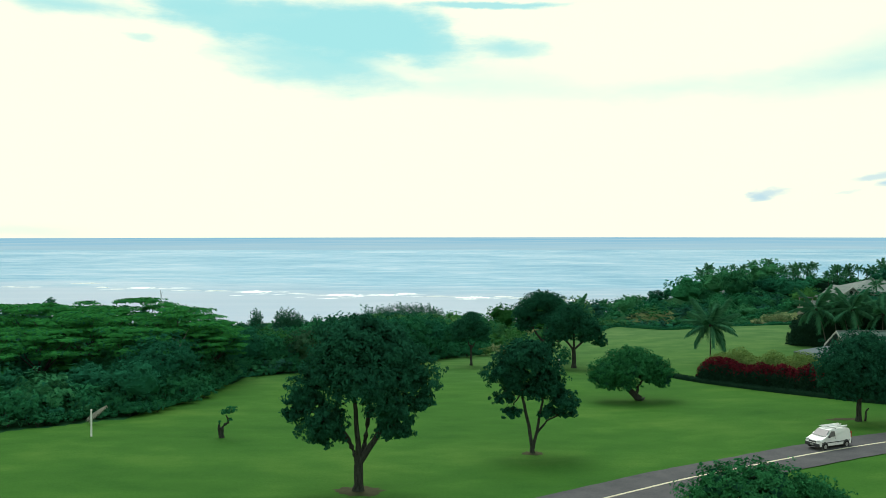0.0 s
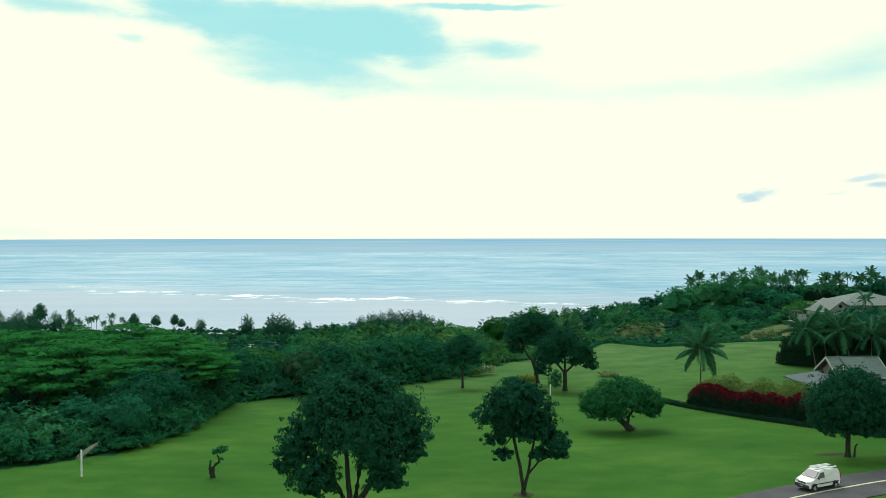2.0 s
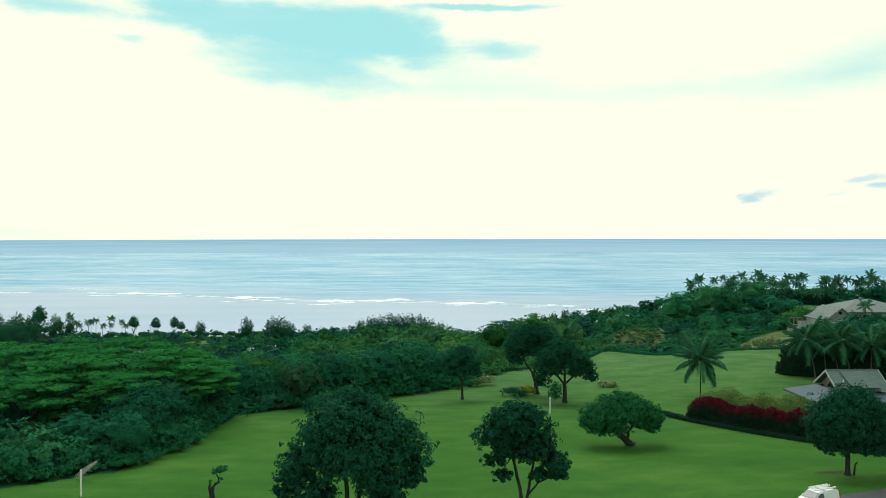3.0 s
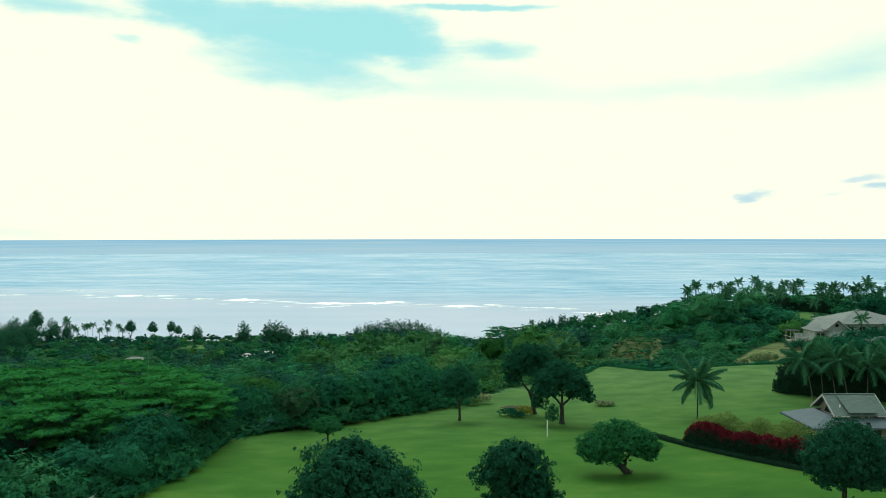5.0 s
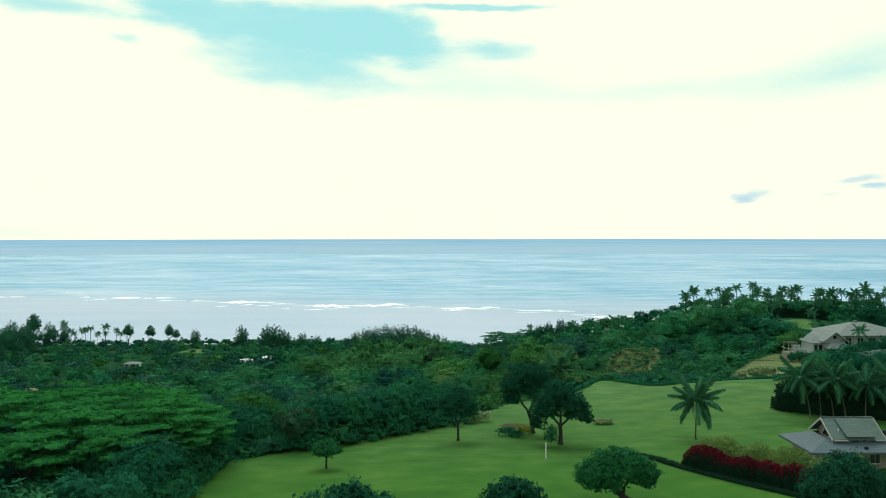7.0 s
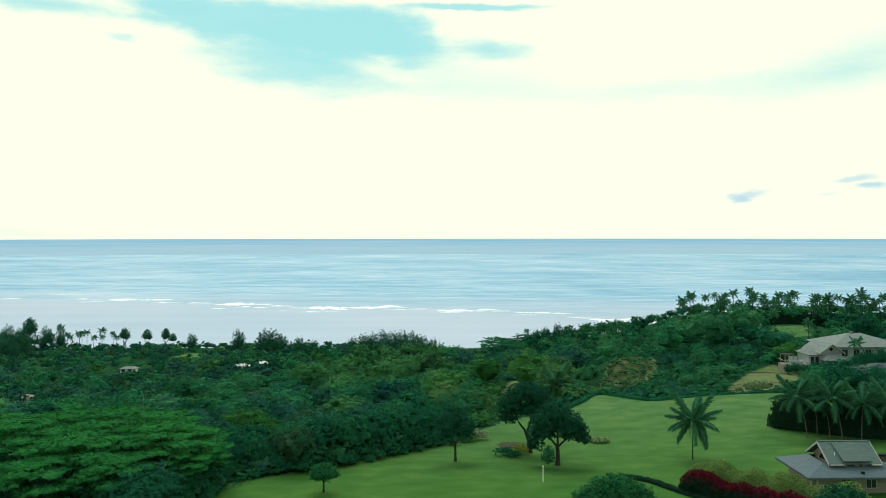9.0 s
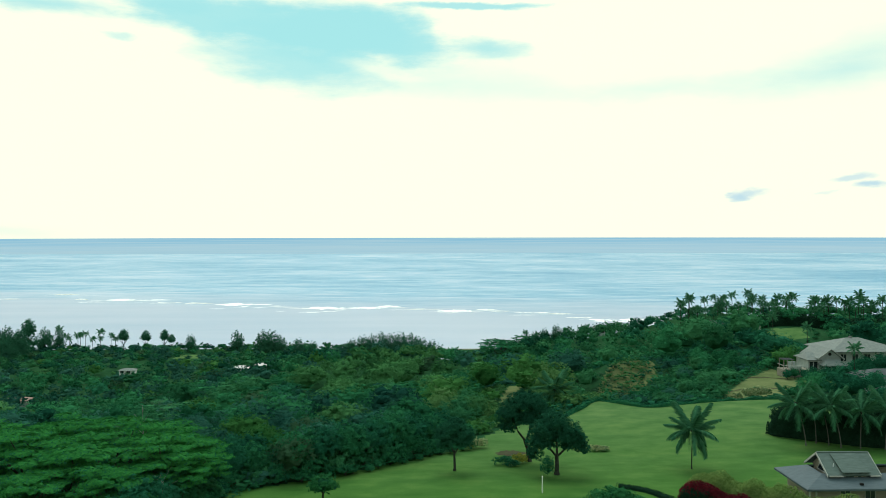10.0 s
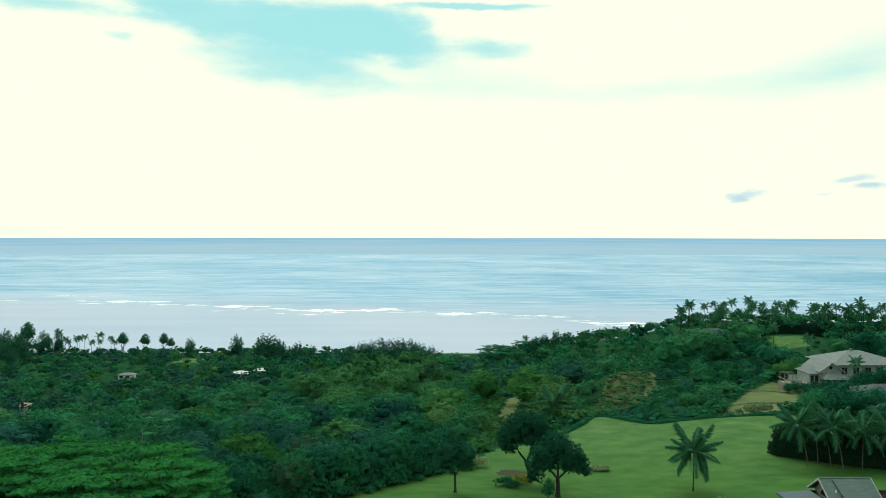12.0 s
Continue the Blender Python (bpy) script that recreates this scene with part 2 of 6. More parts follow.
LEAF = [
    foliage("leaf_deep", (0.0070, 0.0560, 0.0340), (0.0270, 0.165, 0.0850)),
    foliage("leaf_mid", (0.0100, 0.0760, 0.0370), (0.0400, 0.220, 0.0880)),
    foliage("leaf_bright", (0.0125, 0.100, 0.0260), (0.052, 0.272, 0.060)),
    foliage("leaf_olive", (0.0200, 0.0900, 0.0330), (0.0800, 0.2450, 0.0860)),
    foliage("leaf_grey", (0.015, 0.092, 0.042), (0.060, 0.240, 0.098)),
    foliage("needle", (0.0160, 0.0800, 0.0480), (0.0550, 0.2000, 0.1120)),
    foliage("palm_leaf", (0.0140, 0.0760, 0.0420), (0.080, 0.250, 0.120)),
    foliage("leaf_scrub", (0.036, 0.110, 0.036), (0.125, 0.280, 0.095)),
    foliage("leaf_lime", (0.016, 0.085, 0.022), (0.062, 0.200, 0.055)),
    foliage("leaf_rust", (0.020, 0.064, 0.034), (0.060, 0.145, 0.074)),
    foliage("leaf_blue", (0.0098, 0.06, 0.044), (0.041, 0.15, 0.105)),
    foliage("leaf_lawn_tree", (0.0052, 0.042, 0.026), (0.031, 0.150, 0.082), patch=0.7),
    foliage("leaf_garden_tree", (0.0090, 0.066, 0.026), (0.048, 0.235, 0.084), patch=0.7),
]
# hedge leaves darkened to carry the deep shade inside dense growth
SHADED_HEDGE_LEAF = foliage("leaf_hedge_shaded", (0.006, 0.022, 0.015), (0.020, 0.062, 0.034))
RED_LEAF = foliage("leaf_red", (0.028, 0.006, 0.010), (0.205, 0.024, 0.036))
GOLD_LEAF = foliage("leaf_gold", (0.055, 0.125, 0.032), (0.235, 0.330, 0.100))
CREAM_LEAF = foliage("leaf_cream", (0.22, 0.27, 0.11), (0.62, 0.66, 0.36))
YELLOW_LEAF = foliage("leaf_yellow", (0.16, 0.19, 0.025), (0.46, 0.46, 0.07))
DRY_LEAF = foliage("leaf_dry", (0.20, 0.20, 0.16), (0.45, 0.45, 0.38))


# ---- mesh helpers ----
def link_mesh(name, V, F, mats, idx=None, smooth=False):
    """One mesh object out of arrays: vertices, faces of one size, a material index per face."""
    V, F = np.asarray(V, np.float32), np.asarray(F, np.int32)
    me = bpy.data.meshes.new(name)
    k = F.shape[1]
    me.vertices.add(len(V))
    me.vertices.foreach_set("co", V.ravel())
    me.loops.add(F.size)
    me.loops.foreach_set("vertex_index", F.ravel())
    me.polygons.add(len(F))
    me.polygons.foreach_set("loop_start", np.arange(0, F.size, k, dtype=np.int32))
    me.polygons.foreach_set("loop_total", np.full(len(F), k, np.int32))
    if idx is not None:
        me.polygons.foreach_set("material_index", np.asarray(idx, np.int32))
    me.polygons.foreach_set("use_smooth", np.full(len(F), smooth) if np.isscalar(smooth) else np.asarray(smooth, bool))
    for m in mats:
        me.materials.append(m)
    me.update(calc_edges=True)
    return new(name, me)


def part(name, bm, mat, parent, label=""):
    """Links a bmesh as one mesh object under a thing or a part."""
    me = bpy.data.meshes.new(name)
    bmesh.ops.recalc_face_normals(bm, faces=bm.faces)
    bm.to_mesh(me)
    bm.free()
    for m in mat if isinstance(mat, (list, tuple)) else [mat]:
        me.materials.append(m)
    ob = new(name, me)
    ob.parent = parent
    return tagged(ob, label)


def adopt(ob, parent, label=""):
    ob.parent = parent
    return tagged(ob, label)


def box(bm, x0, y0, z0, x1, y1, z1, bevel=0.0):
    r = bmesh.ops.create_cube(bm, size=1.0, matrix=Matrix.Translation(((x0 + x1) / 2, (y0 + y1) / 2, (z0 + z1) / 2)) @ Matrix.Diagonal((x1 - x0, y1 - y0, z1 - z0, 1)))
    if bevel:
        edges = {e for v in r["verts"] for e in v.link_edges}
        bmesh.ops.bevel(bm, geom=list(edges), offset=bevel, segments=1, affect="EDGES")
    return bm


def boxes(*rows, bevel=0.0):
    bm = bmesh.new()
    for r in rows:
        box(bm, *r, bevel=bevel)
    return bm


def prism(bm, ring, top):
    """A solid between two rings of points."""
    a = [bm.verts.new(p) for p in ring]
    b = [bm.verts.new(p) for p in top]
    n = len(a)
    bm.faces.new(a[::-1]), bm.faces.new(b)
    for i in range(n):
        bm.faces.new((a[i], a[(i + 1) % n], b[(i + 1) % n], b[i]))
    return bm


def slab(pts, thick):
    """A thin plate: points of its upper face, and its thickness."""
    bm = bmesh.new()
    n = (Vector(pts[1]) - Vector(pts[0])).cross(Vector(pts[2]) - Vector(pts[0])).normalized()
    if n.z < 0:
        n = -n
    return prism(bm, [tuple(Vector(p) - n * thick) for p in pts], pts)


def tube(bm, pts, radii, sides=8, knots=0.0, rng=random):
    """A tapered limb along points."""
    rings = []
    pts = [Vector(p) for p in pts]
    for i, (p, r) in enumerate(zip(pts, radii)):
        d = (pts[min(i + 1, len(pts) - 1)] - pts[max(i - 1, 0)]).normalized()
        a = d.orthogonal().normalized() if abs(d.z) < 0.9 else Vector((1, 0, 0)).cross(d).normalized()
        b = d.cross(a)
        rings.append([bm.verts.new(p + (a * math.cos(q) + b * math.sin(q)) * r * (1 + rng.uniform(-knots, knots)))
                      for q in (2 * math.pi * k / sides for k in range(sides))])
    for lo, hi in zip(rings, rings[1:]):
        for k in range(sides):
            bm.faces.new((lo[k], lo[(k + 1) % sides], hi[(k + 1) % sides], hi[k]))
    bm.faces.new(rings[0][::-1]), bm.faces.new(rings[-1])
    return bm


def unit(a):
    return a / np.maximum(np.linalg.norm(a, axis=1, keepdims=True), 1e-6)


def leaf_cards(rng, C, N, size, narrow=0.5, quad=True, droop=0.0):
    """Leaves at points C that face N: pointed rhombs, or plain triangles for distant ones."""
    n = len(C)
    N = unit(N)
    t = unit(np.cross(N, rng.normal(size=(n, 3))))
    t[:, 2] -= droop
    t = unit(t)
    b = unit(np.cross(N, t))
    s = (size * rng.uniform(0.65, 1.35, n))[:, None]
    w = s * narrow
    if quad:
        V = np.stack([C - t * s * 0.5, C + b * w * 0.5 + N * s * 0.08, C + t * s * 0.5, C - b * w * 0.5 + N * s * 0.08], 1)
    else:
        V = np.stack([C - t * s * 0.5 + b * w * 0.5, C - t * s * 0.5 - b * w * 0.5, C + t * s * 0.6], 1)
    k = V.shape[1]
    return V.reshape(-1, 3), np.arange(n * k).reshape(n, k)


def sphere_points(rng, n, low=-0.6):
    d = unit(rng.normal(size=(n * 3, 3)))
    d = d[d[:, 2] > low]
    return d[:n] if len(d) >= n else np.concatenate([d, d])[:n]


def crown_leaves(rng, blobs, twigs, per_twig, size, narrow=0.5, low=-0.5, quad=True, droop=0.3, spread=0.42, dome=None, flat=0.75):
    """Leaves in twig clusters over a set of blobs (x, y, z, rx, ry, rz)."""
    CC, NN = [], []
    total = sum((b[3] * b[4] + b[3] * b[5] + b[4] * b[5]) for b in blobs)
    for b in blobs:
        share = (b[3] * b[4] + b[3] * b[5] + b[4] * b[5]) / total
        n = max(3, int(twigs * share))
        d = sphere_points(rng, n, low)
        rad = np.array(b[3:6])
        stray = np.where(rng.random((len(d), 1)) < 0.12, rng.uniform(1.08, 1.35, (len(d), 1)), 1.0)
        at = np.array(b[:3]) + d * rad * stray * rng.uniform(0.5, 1.12, (len(d), 1)) ** 0.7
        for q, dd in zip(at, d):
            r = spread * float(np.mean(rad)) * rng.uniform(0.55, 1.1)
            k = max(2, int(per_twig * rng.uniform(0.6, 1.4)))
            e = unit(rng.normal(size=(k, 3)) + dd * 0.5 + np.array([0, 0, 0.25]))
            CC.append(q + e * r * rng.uniform(0.35, 1.0, (k, 1)) * np.array([1, 1, flat]))
            out = dd if dome is None else dd * 0.55 + (q - dome) / max(0.1, float(np.linalg.norm(q - dome)))
            NN.append(e * 0.4 + out * 0.7 + rng.normal(size=(k, 3)) * 0.33 + np.array([0, 0, 0.16 if flat > 0.5 else 1.1]))
    return leaf_cards(rng, np.concatenate(CC), np.concatenate(NN), size, narrow, quad, droop)


def ico_arrays(level):
    bm = bmesh.new()
    bmesh.ops.create_icosphere(bm, subdivisions=level, radius=1.0)
    out = np.array([v.co[:] for v in bm.verts]), np.array([[v.index for v in f.verts] for f in bm.faces])
    bm.free()
    return out


ICO_V, ICO_F = ico_arrays(1)
ICO2_V, ICO2_F = ico_arrays(2)


def join(parts):
    """Joins (V, F, index) sets of triangles."""
    V, F, M, k = [], [], [], 0
    for v, fa, m in parts:
        V.append(v), F.append(fa + k), M.append(np.full(len(fa), m) if np.isscalar(m) else m)
        k += len(v)
    return np.concatenate(V), np.concatenate(F), np.concatenate(M)


# ---- the lie of the land ----
# The plan below is drawn in units of UNIT metres; the last lines of the file bring it to true size.
UNIT = 1.3
SHORE_Y = 655.0
HILLS = ((-21, 406, 82, 103, 21), (173, 427, 100, 111, 33), (91, 270, 39, 48, 18), (26, 230, 24, 42, 8), (65, 287, 26, 34, -10), (291, 462, 85, 89, 24), (47, 215, 15, 27, -8), (72, 203, 19, 26, 3), (94, 511, 58, 53, 9), (138, 435, 30, 55, 8), (158, 366, 20, 20, 4), (25, 612, 50, 40, -12), (24, 450, 22, 70, -5), (56, 258, 16, 15, 8))
LAWN_EDGE = [(-160, 60), (-60, 65.5), (-37.5, 69.0), (-27.2, 77.2), (-26.3, 92), (-24, 111.5), (-12.3, 118.5), (-3, 127.5), (6.5, 134), (10, 142), (15, 150), (25.5, 157),
             (35, 171), (42.7, 162.5), (57, 166.5), (71, 168), (78, 150), (90, 120), (130, 90), (160, 60), (160, -60), (-160, -60)]


def edge_distance(x, y, ring):
    """Signed distance to a closed outline, positive inside."""
    x, y = np.asarray(x, float), np.asarray(y, float)
    best, inside = np.full(x.shape, 1e9), np.zeros(x.shape, bool)
    for (x0, y0), (x1, y1) in zip(ring, ring[1:] + ring[:1]):
        dx, dy = x1 - x0, y1 - y0
        q = np.clip(((x - x0) * dx + (y - y0) * dy) / (dx * dx + dy * dy), 0, 1)
        best = np.minimum(best, np.hypot(x - x0 - q * dx, y - y0 - q * dy))
        if dy:
            inside ^= ((y0 > y) != (y1 > y)) & (x < x0 + (y - y0) * dx / dy)
    return np.where(inside, best, -best)


def lawn_height(x, y):
    return (58.6 - 0.045 * np.clip(y - 60, -30, 70) + 0.03 * np.maximum(0, x - 20)
            + 0.25 * np.sin(x * 0.09 + 1.0) * np.sin(y * 0.07))


def ground_height(x, y):
    x, y = np.asarray(x, float), np.asarray(y, float)
    c = 246 + 33.5 * x / 100 + 2.4 * (x / 100) ** 2
    w = np.maximum(30, 74 + -10.0 * x / 100)
    z = 66.4 / (1 + np.exp((y - c) / w)) + (4.3 + 4.0 / (1 + np.exp((470 - y) / 35))) / (1 + np.exp((y - SHORE_Y) / 14)) - 3
    for hx, hy, sx, sy, a in HILLS:
        z = z + a * np.exp(-((x - hx) / sx) ** 2 - ((y - hy) / sy) ** 2) / (1 + np.exp((y - SHORE_Y + 40) / 18))
    z = -2.5 * np.log(np.exp(-z / 2.5) + math.exp(-58.5 / 2.5))          # the land levels out at the height of the lawn
    k = np.clip((edge_distance(x, y, LAWN_EDGE) + 14) / 14, 0, 1)
    k = k * k * (3 - 2 * k)
    return z * (1 - k) + lawn_height(x, y) * k


def gz(x, y):
    return float(ground_height(x, y))


# clearings: dry mound, dry bank, grass track, gardens
MOUND = [(56.5, 168.4), (63, 180), (69.6, 191), (78.4, 203.5), (89, 217), (91, 207), (85, 193), (79, 181), (70, 168.8)]
BANK_FRONT = [(40, 206), (44, 232), (66, 240), (64, 206)]
BANK = [(42, 232), (50, 242), (58, 260), (66, 262), (67, 250), (65, 236), (55, 229)]
TRACK = [(15, 187), (18.4, 205), (22.0, 226), (25.4, 225), (21.6, 204), (17.8, 186)]
GARDEN = [(92, 150), (88, 196), (98, 232), (140, 240), (160, 170), (120, 130)]
HOLLOW = [(29, 168), (35, 172), (43, 163), (57, 168), (63, 181), (70, 192), (79, 205), (90, 219), (84, 238), (70, 236), (55, 230), (42, 234), (34, 205)]
TRACK_FOOT = [(8, 147), (25, 158), (27, 188), (22, 190), (12, 190)]
FAR_LAWN = [(147, 357), (152, 372), (165, 366), (159, 350)]
SHORE_LAWN = [(-170, 570), (-174, 594), (-152, 598), (-147, 574)]
# open ground before far houses: low growth only
LOW_GROWTH = [[(-190, 466), (-190, 514), (-164, 514), (-160, 466)], [(-116, 440), (-116, 484), (-78, 484), (-78, 440)], [(90, 234), (112, 285), (140, 352), (150, 374), (172, 362), (142, 270), (117, 234)], [(77, 168), (80, 190), (84, 206), (93, 208), (101, 188), (100, 168)], [(123, 366), (122, 390), (150, 381), (146, 364)]]
axis_x = np.concatenate([np.arange(-1200, -420, 60), np.arange(-420, -70, 10), np.arange(-70, 110, 1.0), np.arange(110, 170, 3.0), np.arange(170, 420, 10), np.arange(420, 1260, 60)])
axis_y = np.concatenate([np.arange(-600, 0, 50), np.arange(0, 40, 4), np.arange(40, 180, 1.0), np.arange(180, 236, 1.0), np.arange(236, 264, 2.0), np.arange(264, 385, 4), np.arange(385, 760, 10)])
gx, gy = np.meshgrid(axis_x, axis_y)
gzz = ground_height(gx, gy)
nx, ny = len(axis_x), len(axis_y)
cells = np.arange(nx * ny).reshape(ny, nx)
quads = np.stack([cells[:-1, :-1], cells[:-1, 1:], cells[1:, 1:], cells[1:, :-1]], -1).reshape(-1, 4)
mx = (gx[:-1, :-1] + gx[1:, 1:]).ravel() / 2
my = (gy[:-1, :-1] + gy[1:, 1:]).ravel() / 2
mid_z = ground_height(mx, my)
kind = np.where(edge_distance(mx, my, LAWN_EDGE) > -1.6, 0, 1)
for ring, k in ((MOUND, 2), (BANK, 2), (TRACK, 2), (GARDEN, 0), (FAR_LAWN, 0), (SHORE_LAWN, 0)):
    kind = np.where((edge_distance(mx, my, ring) > 0) & (kind == 1), k, kind)
kind = np.where((my > 500) & (mid_z < 1.6), 3, kind)
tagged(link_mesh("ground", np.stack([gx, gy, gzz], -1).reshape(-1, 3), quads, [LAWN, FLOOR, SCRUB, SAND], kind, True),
       "mown green lawn sloping to dark wooded coastal land", "ground", kind="structure")

sx, sy = np.meshgrid(np.linspace(-3200, 3200, 41), np.concatenate([np.linspace(350, 1500, 24), np.linspace(1600, 3840, 10)]))
k = np.arange(sx.size).reshape(sx.shape)
tagged(link_mesh("water", np.stack([sx, sy, sx * 0], -1).reshape(-1, 3), np.stack([k[:-1, :-1], k[:-1, 1:], k[1:, 1:], k[1:, :-1]], -1).reshape(-1, 4), [WATER]),
       "pale blue ocean with calm grey lagoon inside a reef", "sea", kind="structure")

# ---- breaking waves ----
def breaker(x0, x1, y, deep, seed):
    """White water along the reef: a ragged crest and torn strands of foam behind it."""
    rng = np.random.default_rng(seed)
    VV, FF, k = [], [], 0
    strands = [(x0, x1, y, deep, 1.0)]
    for _ in range(int(2 + (x1 - x0) / 22)):
        a = rng.uniform(x0 - 10, x1 - 4)
        strands.append((a, a + rng.uniform(8, 34), y - rng.uniform(0.25, 1.5) * deep, deep * rng.uniform(0.1, 0.3), 0.15))
    for s0, s1, sy, wide, crest in strands:
        n = max(10, int((s1 - s0) / 2.5))
        xs = np.linspace(s0, s1, n)
        env = np.sin(np.linspace(0.03, math.pi - 0.03, n)) ** 0.6 * np.clip(0.75 + 0.5 * np.sin(xs * 0.11 + rng.uniform(0, 6)) + rng.normal(0, 0.18, n), 0.12, 1.3)
        wig = np.cumsum(rng.normal(0, 0.7, n))
        wig -= np.linspace(wig[0], wig[-1], n)
        a = sy + wig - wide * env * rng.uniform(0.15, 0.55, n)
        b = sy + wig + wide * env * rng.uniform(0.05, 0.4, n)
        VV.append(np.concatenate([np.stack([xs, a, xs * 0 + 0.06], -1), np.stack([xs, a * 0.35 + b * 0.65, 0.1 + 1.3 * crest * env], -1), np.stack([xs, b, xs * 0 + 0.06], -1)]))
        i = np.arange(n - 1)
        FF.append(np.concatenate([np.stack([i + r * n, i + 1 + r * n, i + 1 + (r + 1) * n, i + (r + 1) * n], -1) for r in (0, 1)]) + k)
        k += 3 * n
    tagged(link_mesh("breaking_wave", np.concatenate(VV), np.concatenate(FF), [FOAM]), "white foaming wave breaking on the reef", "wave", "waves on the reef", "stuff")


for row in ((-455, -345, 1165, 26), (-350, -318, 1120, 10), (-270, -195, 1085, 40), (-190, -165, 1060, 12), (-165, -45, 1030, 42), (-60, -30, 1045, 14),
            (5, 70, 985, 26), (60, 85, 1000, 10), (100, 140, 960, 20), (170, 230, 880, 36), (215, 262, 850, 22), (150, 178, 905, 12), (-20, 2, 1010, 6), (75, 98, 975, 5), (135, 165, 945, 6), (-480, -462, 1175, 6), (-310, -275, 1105, 6), (-620, -560, 1190, 8), (-560, -500, 1270, 6)):
    breaker(*row, seed=int(row[2]))

# ---- road ----
ROAD_MID = [(-60, 5), (-30, 19), (-8, 36), (9.8, 51.1), (20.1, 58.4), (33.7, 64.4), (50, 68.5), (72, 71), (110, 72), (200, 74)]


def smooth_line(pts, step=1.0):
    """Points every step metres along a Catmull-Rom line."""
    P = [Vector((*p, 0)) for p in pts]
    P = [2 * P[0] - P[1]] + P + [2 * P[-1] - P[-2]]
    out = []
    for a, b, c, d in zip(P, P[1:], P[2:], P[3:]):
        n = max(2, int((c - b).length / step))
        for i in range(n):
            t = i / n
            out.append(0.5 * ((2 * b) + (c - a) * t + (2 * a - 5 * b + 4 * c - d) * t * t + (3 * b - a - 3 * c + d) * t ** 3))
    return out


def ribbon(name, pts, left, right, lift, mat, thick=0.0, seed=0, ragged=0.0):
    """A strip along a line, laid on the ground."""
    rng = np.random.default_rng(seed)
    n = len(pts)
    V = []
    for i, p in enumerate(pts):
        d = (pts[min(i + 1, n - 1)] - pts[max(i - 1, 0)]).normalized()
        side = Vector((-d.y, d.x, 0))
        row = [p + side * (left + rng.uniform(-ragged, ragged)), p + side * (left * 0.5 + right * 0.5), p + side * (right + rng.uniform(-ragged, ragged))]
        for q in row:
            V.append((q.x, q.y, gz(q.x, q.y) + lift))
    i = np.arange(n - 1)[:, None] * 3
    F = np.concatenate([i + np.array([[k, k + 1, k + 4, k + 3]]) for k in (0, 1)])
    return link_mesh(name, V, F, [mat])


road_line = smooth_line(ROAD_MID)
tagged(ribbon("road", road_line, 2.75, -2.75, 0.05, ASPHALT, ragged=0.06), "curving two-lane grey asphalt road across the lawn", "road", kind="structure")
tagged(ribbon("road_marking", road_line, 0.11, -0.11, 0.058, STRIPE, ragged=0.015), "worn cream centre line on the asphalt", "marking", kind="structure")


# ---- lawn trees ----
def limb_path(a, b, bend, n=5, rng=random):
    a, b = Vector(a), Vector(b)
    out = []
    for i in range(n + 1):
        t = i / n
        out.append(a.lerp(b, t) + Vector((rng.uniform(-bend, bend), rng.uniform(-bend, bend), 0.6 * bend * math.sin(t * math.pi))) * math.sin(t * math.pi))
    return out


def lawn_tree(x, y, name, label, stems, blobs, twigs, per_twig, size, leaf, seed, bark=BARK, low=-0.55, narrow=0.5, spread=0.27, core=0.5):
    """A tree with forking stems (list of lists of points above its foot) and a leafy crown of blobs."""
    rng = np.random.default_rng(seed)
    rr = random.Random(seed)
    base = new(name)
    base.location = (x, y, gz(x, y) - 0.05)
    bm = bmesh.new()
    for pts, r0, r1 in stems:
        path, radii = [], []
        for a, b in zip(pts, pts[1:]):
            for i in range(3):
                path.append(Vector(a).lerp(Vector(b), i / 3) + Vector((rr.uniform(-1, 1), rr.uniform(-1, 1), 0)) * 0.03)
        path.append(Vector(pts[-1]))
        for i in range(len(path)):
            q = i / (len(path) - 1)
            radii.append(r0 + (r1 - r0) * q + (0.45 * r0 * max(0, 1 - q * 7) if pts[0][2] < 0.1 else 0))
        tube(bm, path, radii, 9, 0.06, rr)
        tips = [path[-1], path[len(path) * 2 // 3]]
        for b in blobs:                                   # branches into the crown
            c = Vector(b[:3])
            if min(blobs_owner((s[0][-1] for s in stems), c), key=lambda v: v[0])[1] == tuple(pts[-1]):
                tube(bm, limb_path(tips[0] if c.z > tips[0].z - 0.5 else tips[1], c, 0.25, 5, rr), [r1 * (1 - 0.17 * i) for i in range(6)], 6, 0.05, rr)
                for _ in range(3):
                    e = c + Vector((rr.uniform(-1, 1) * b[3], rr.uniform(-1, 1) * b[4], rr.uniform(-0.3, 1) * b[5])) * 0.7
                    tube(bm, limb_path(c.lerp(tips[0], 0.35), e, 0.12, 4, rr), [r1 * 0.4 * (1 - 0.18 * i) for i in range(5)], 5, 0.0, rr)
    part("trunk", bm, bark, base)
    V, F = crown_leaves(rng, blobs, twigs, per_twig, size, narrow, low, True, 0.35, spread)
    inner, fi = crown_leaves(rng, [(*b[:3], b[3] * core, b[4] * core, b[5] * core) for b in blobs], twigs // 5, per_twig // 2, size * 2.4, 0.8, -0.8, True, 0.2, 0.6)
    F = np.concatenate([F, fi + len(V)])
    # paler trees get darker inner leaves, crown shade put into their colour
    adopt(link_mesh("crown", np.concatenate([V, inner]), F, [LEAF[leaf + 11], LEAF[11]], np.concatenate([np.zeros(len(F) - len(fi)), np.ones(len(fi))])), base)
    return tagged(base, label, "tree", "trees on the lawn")


def blobs_owner(ends, c):
    return [((Vector(e) - c).length, tuple(e)) for e in ends]


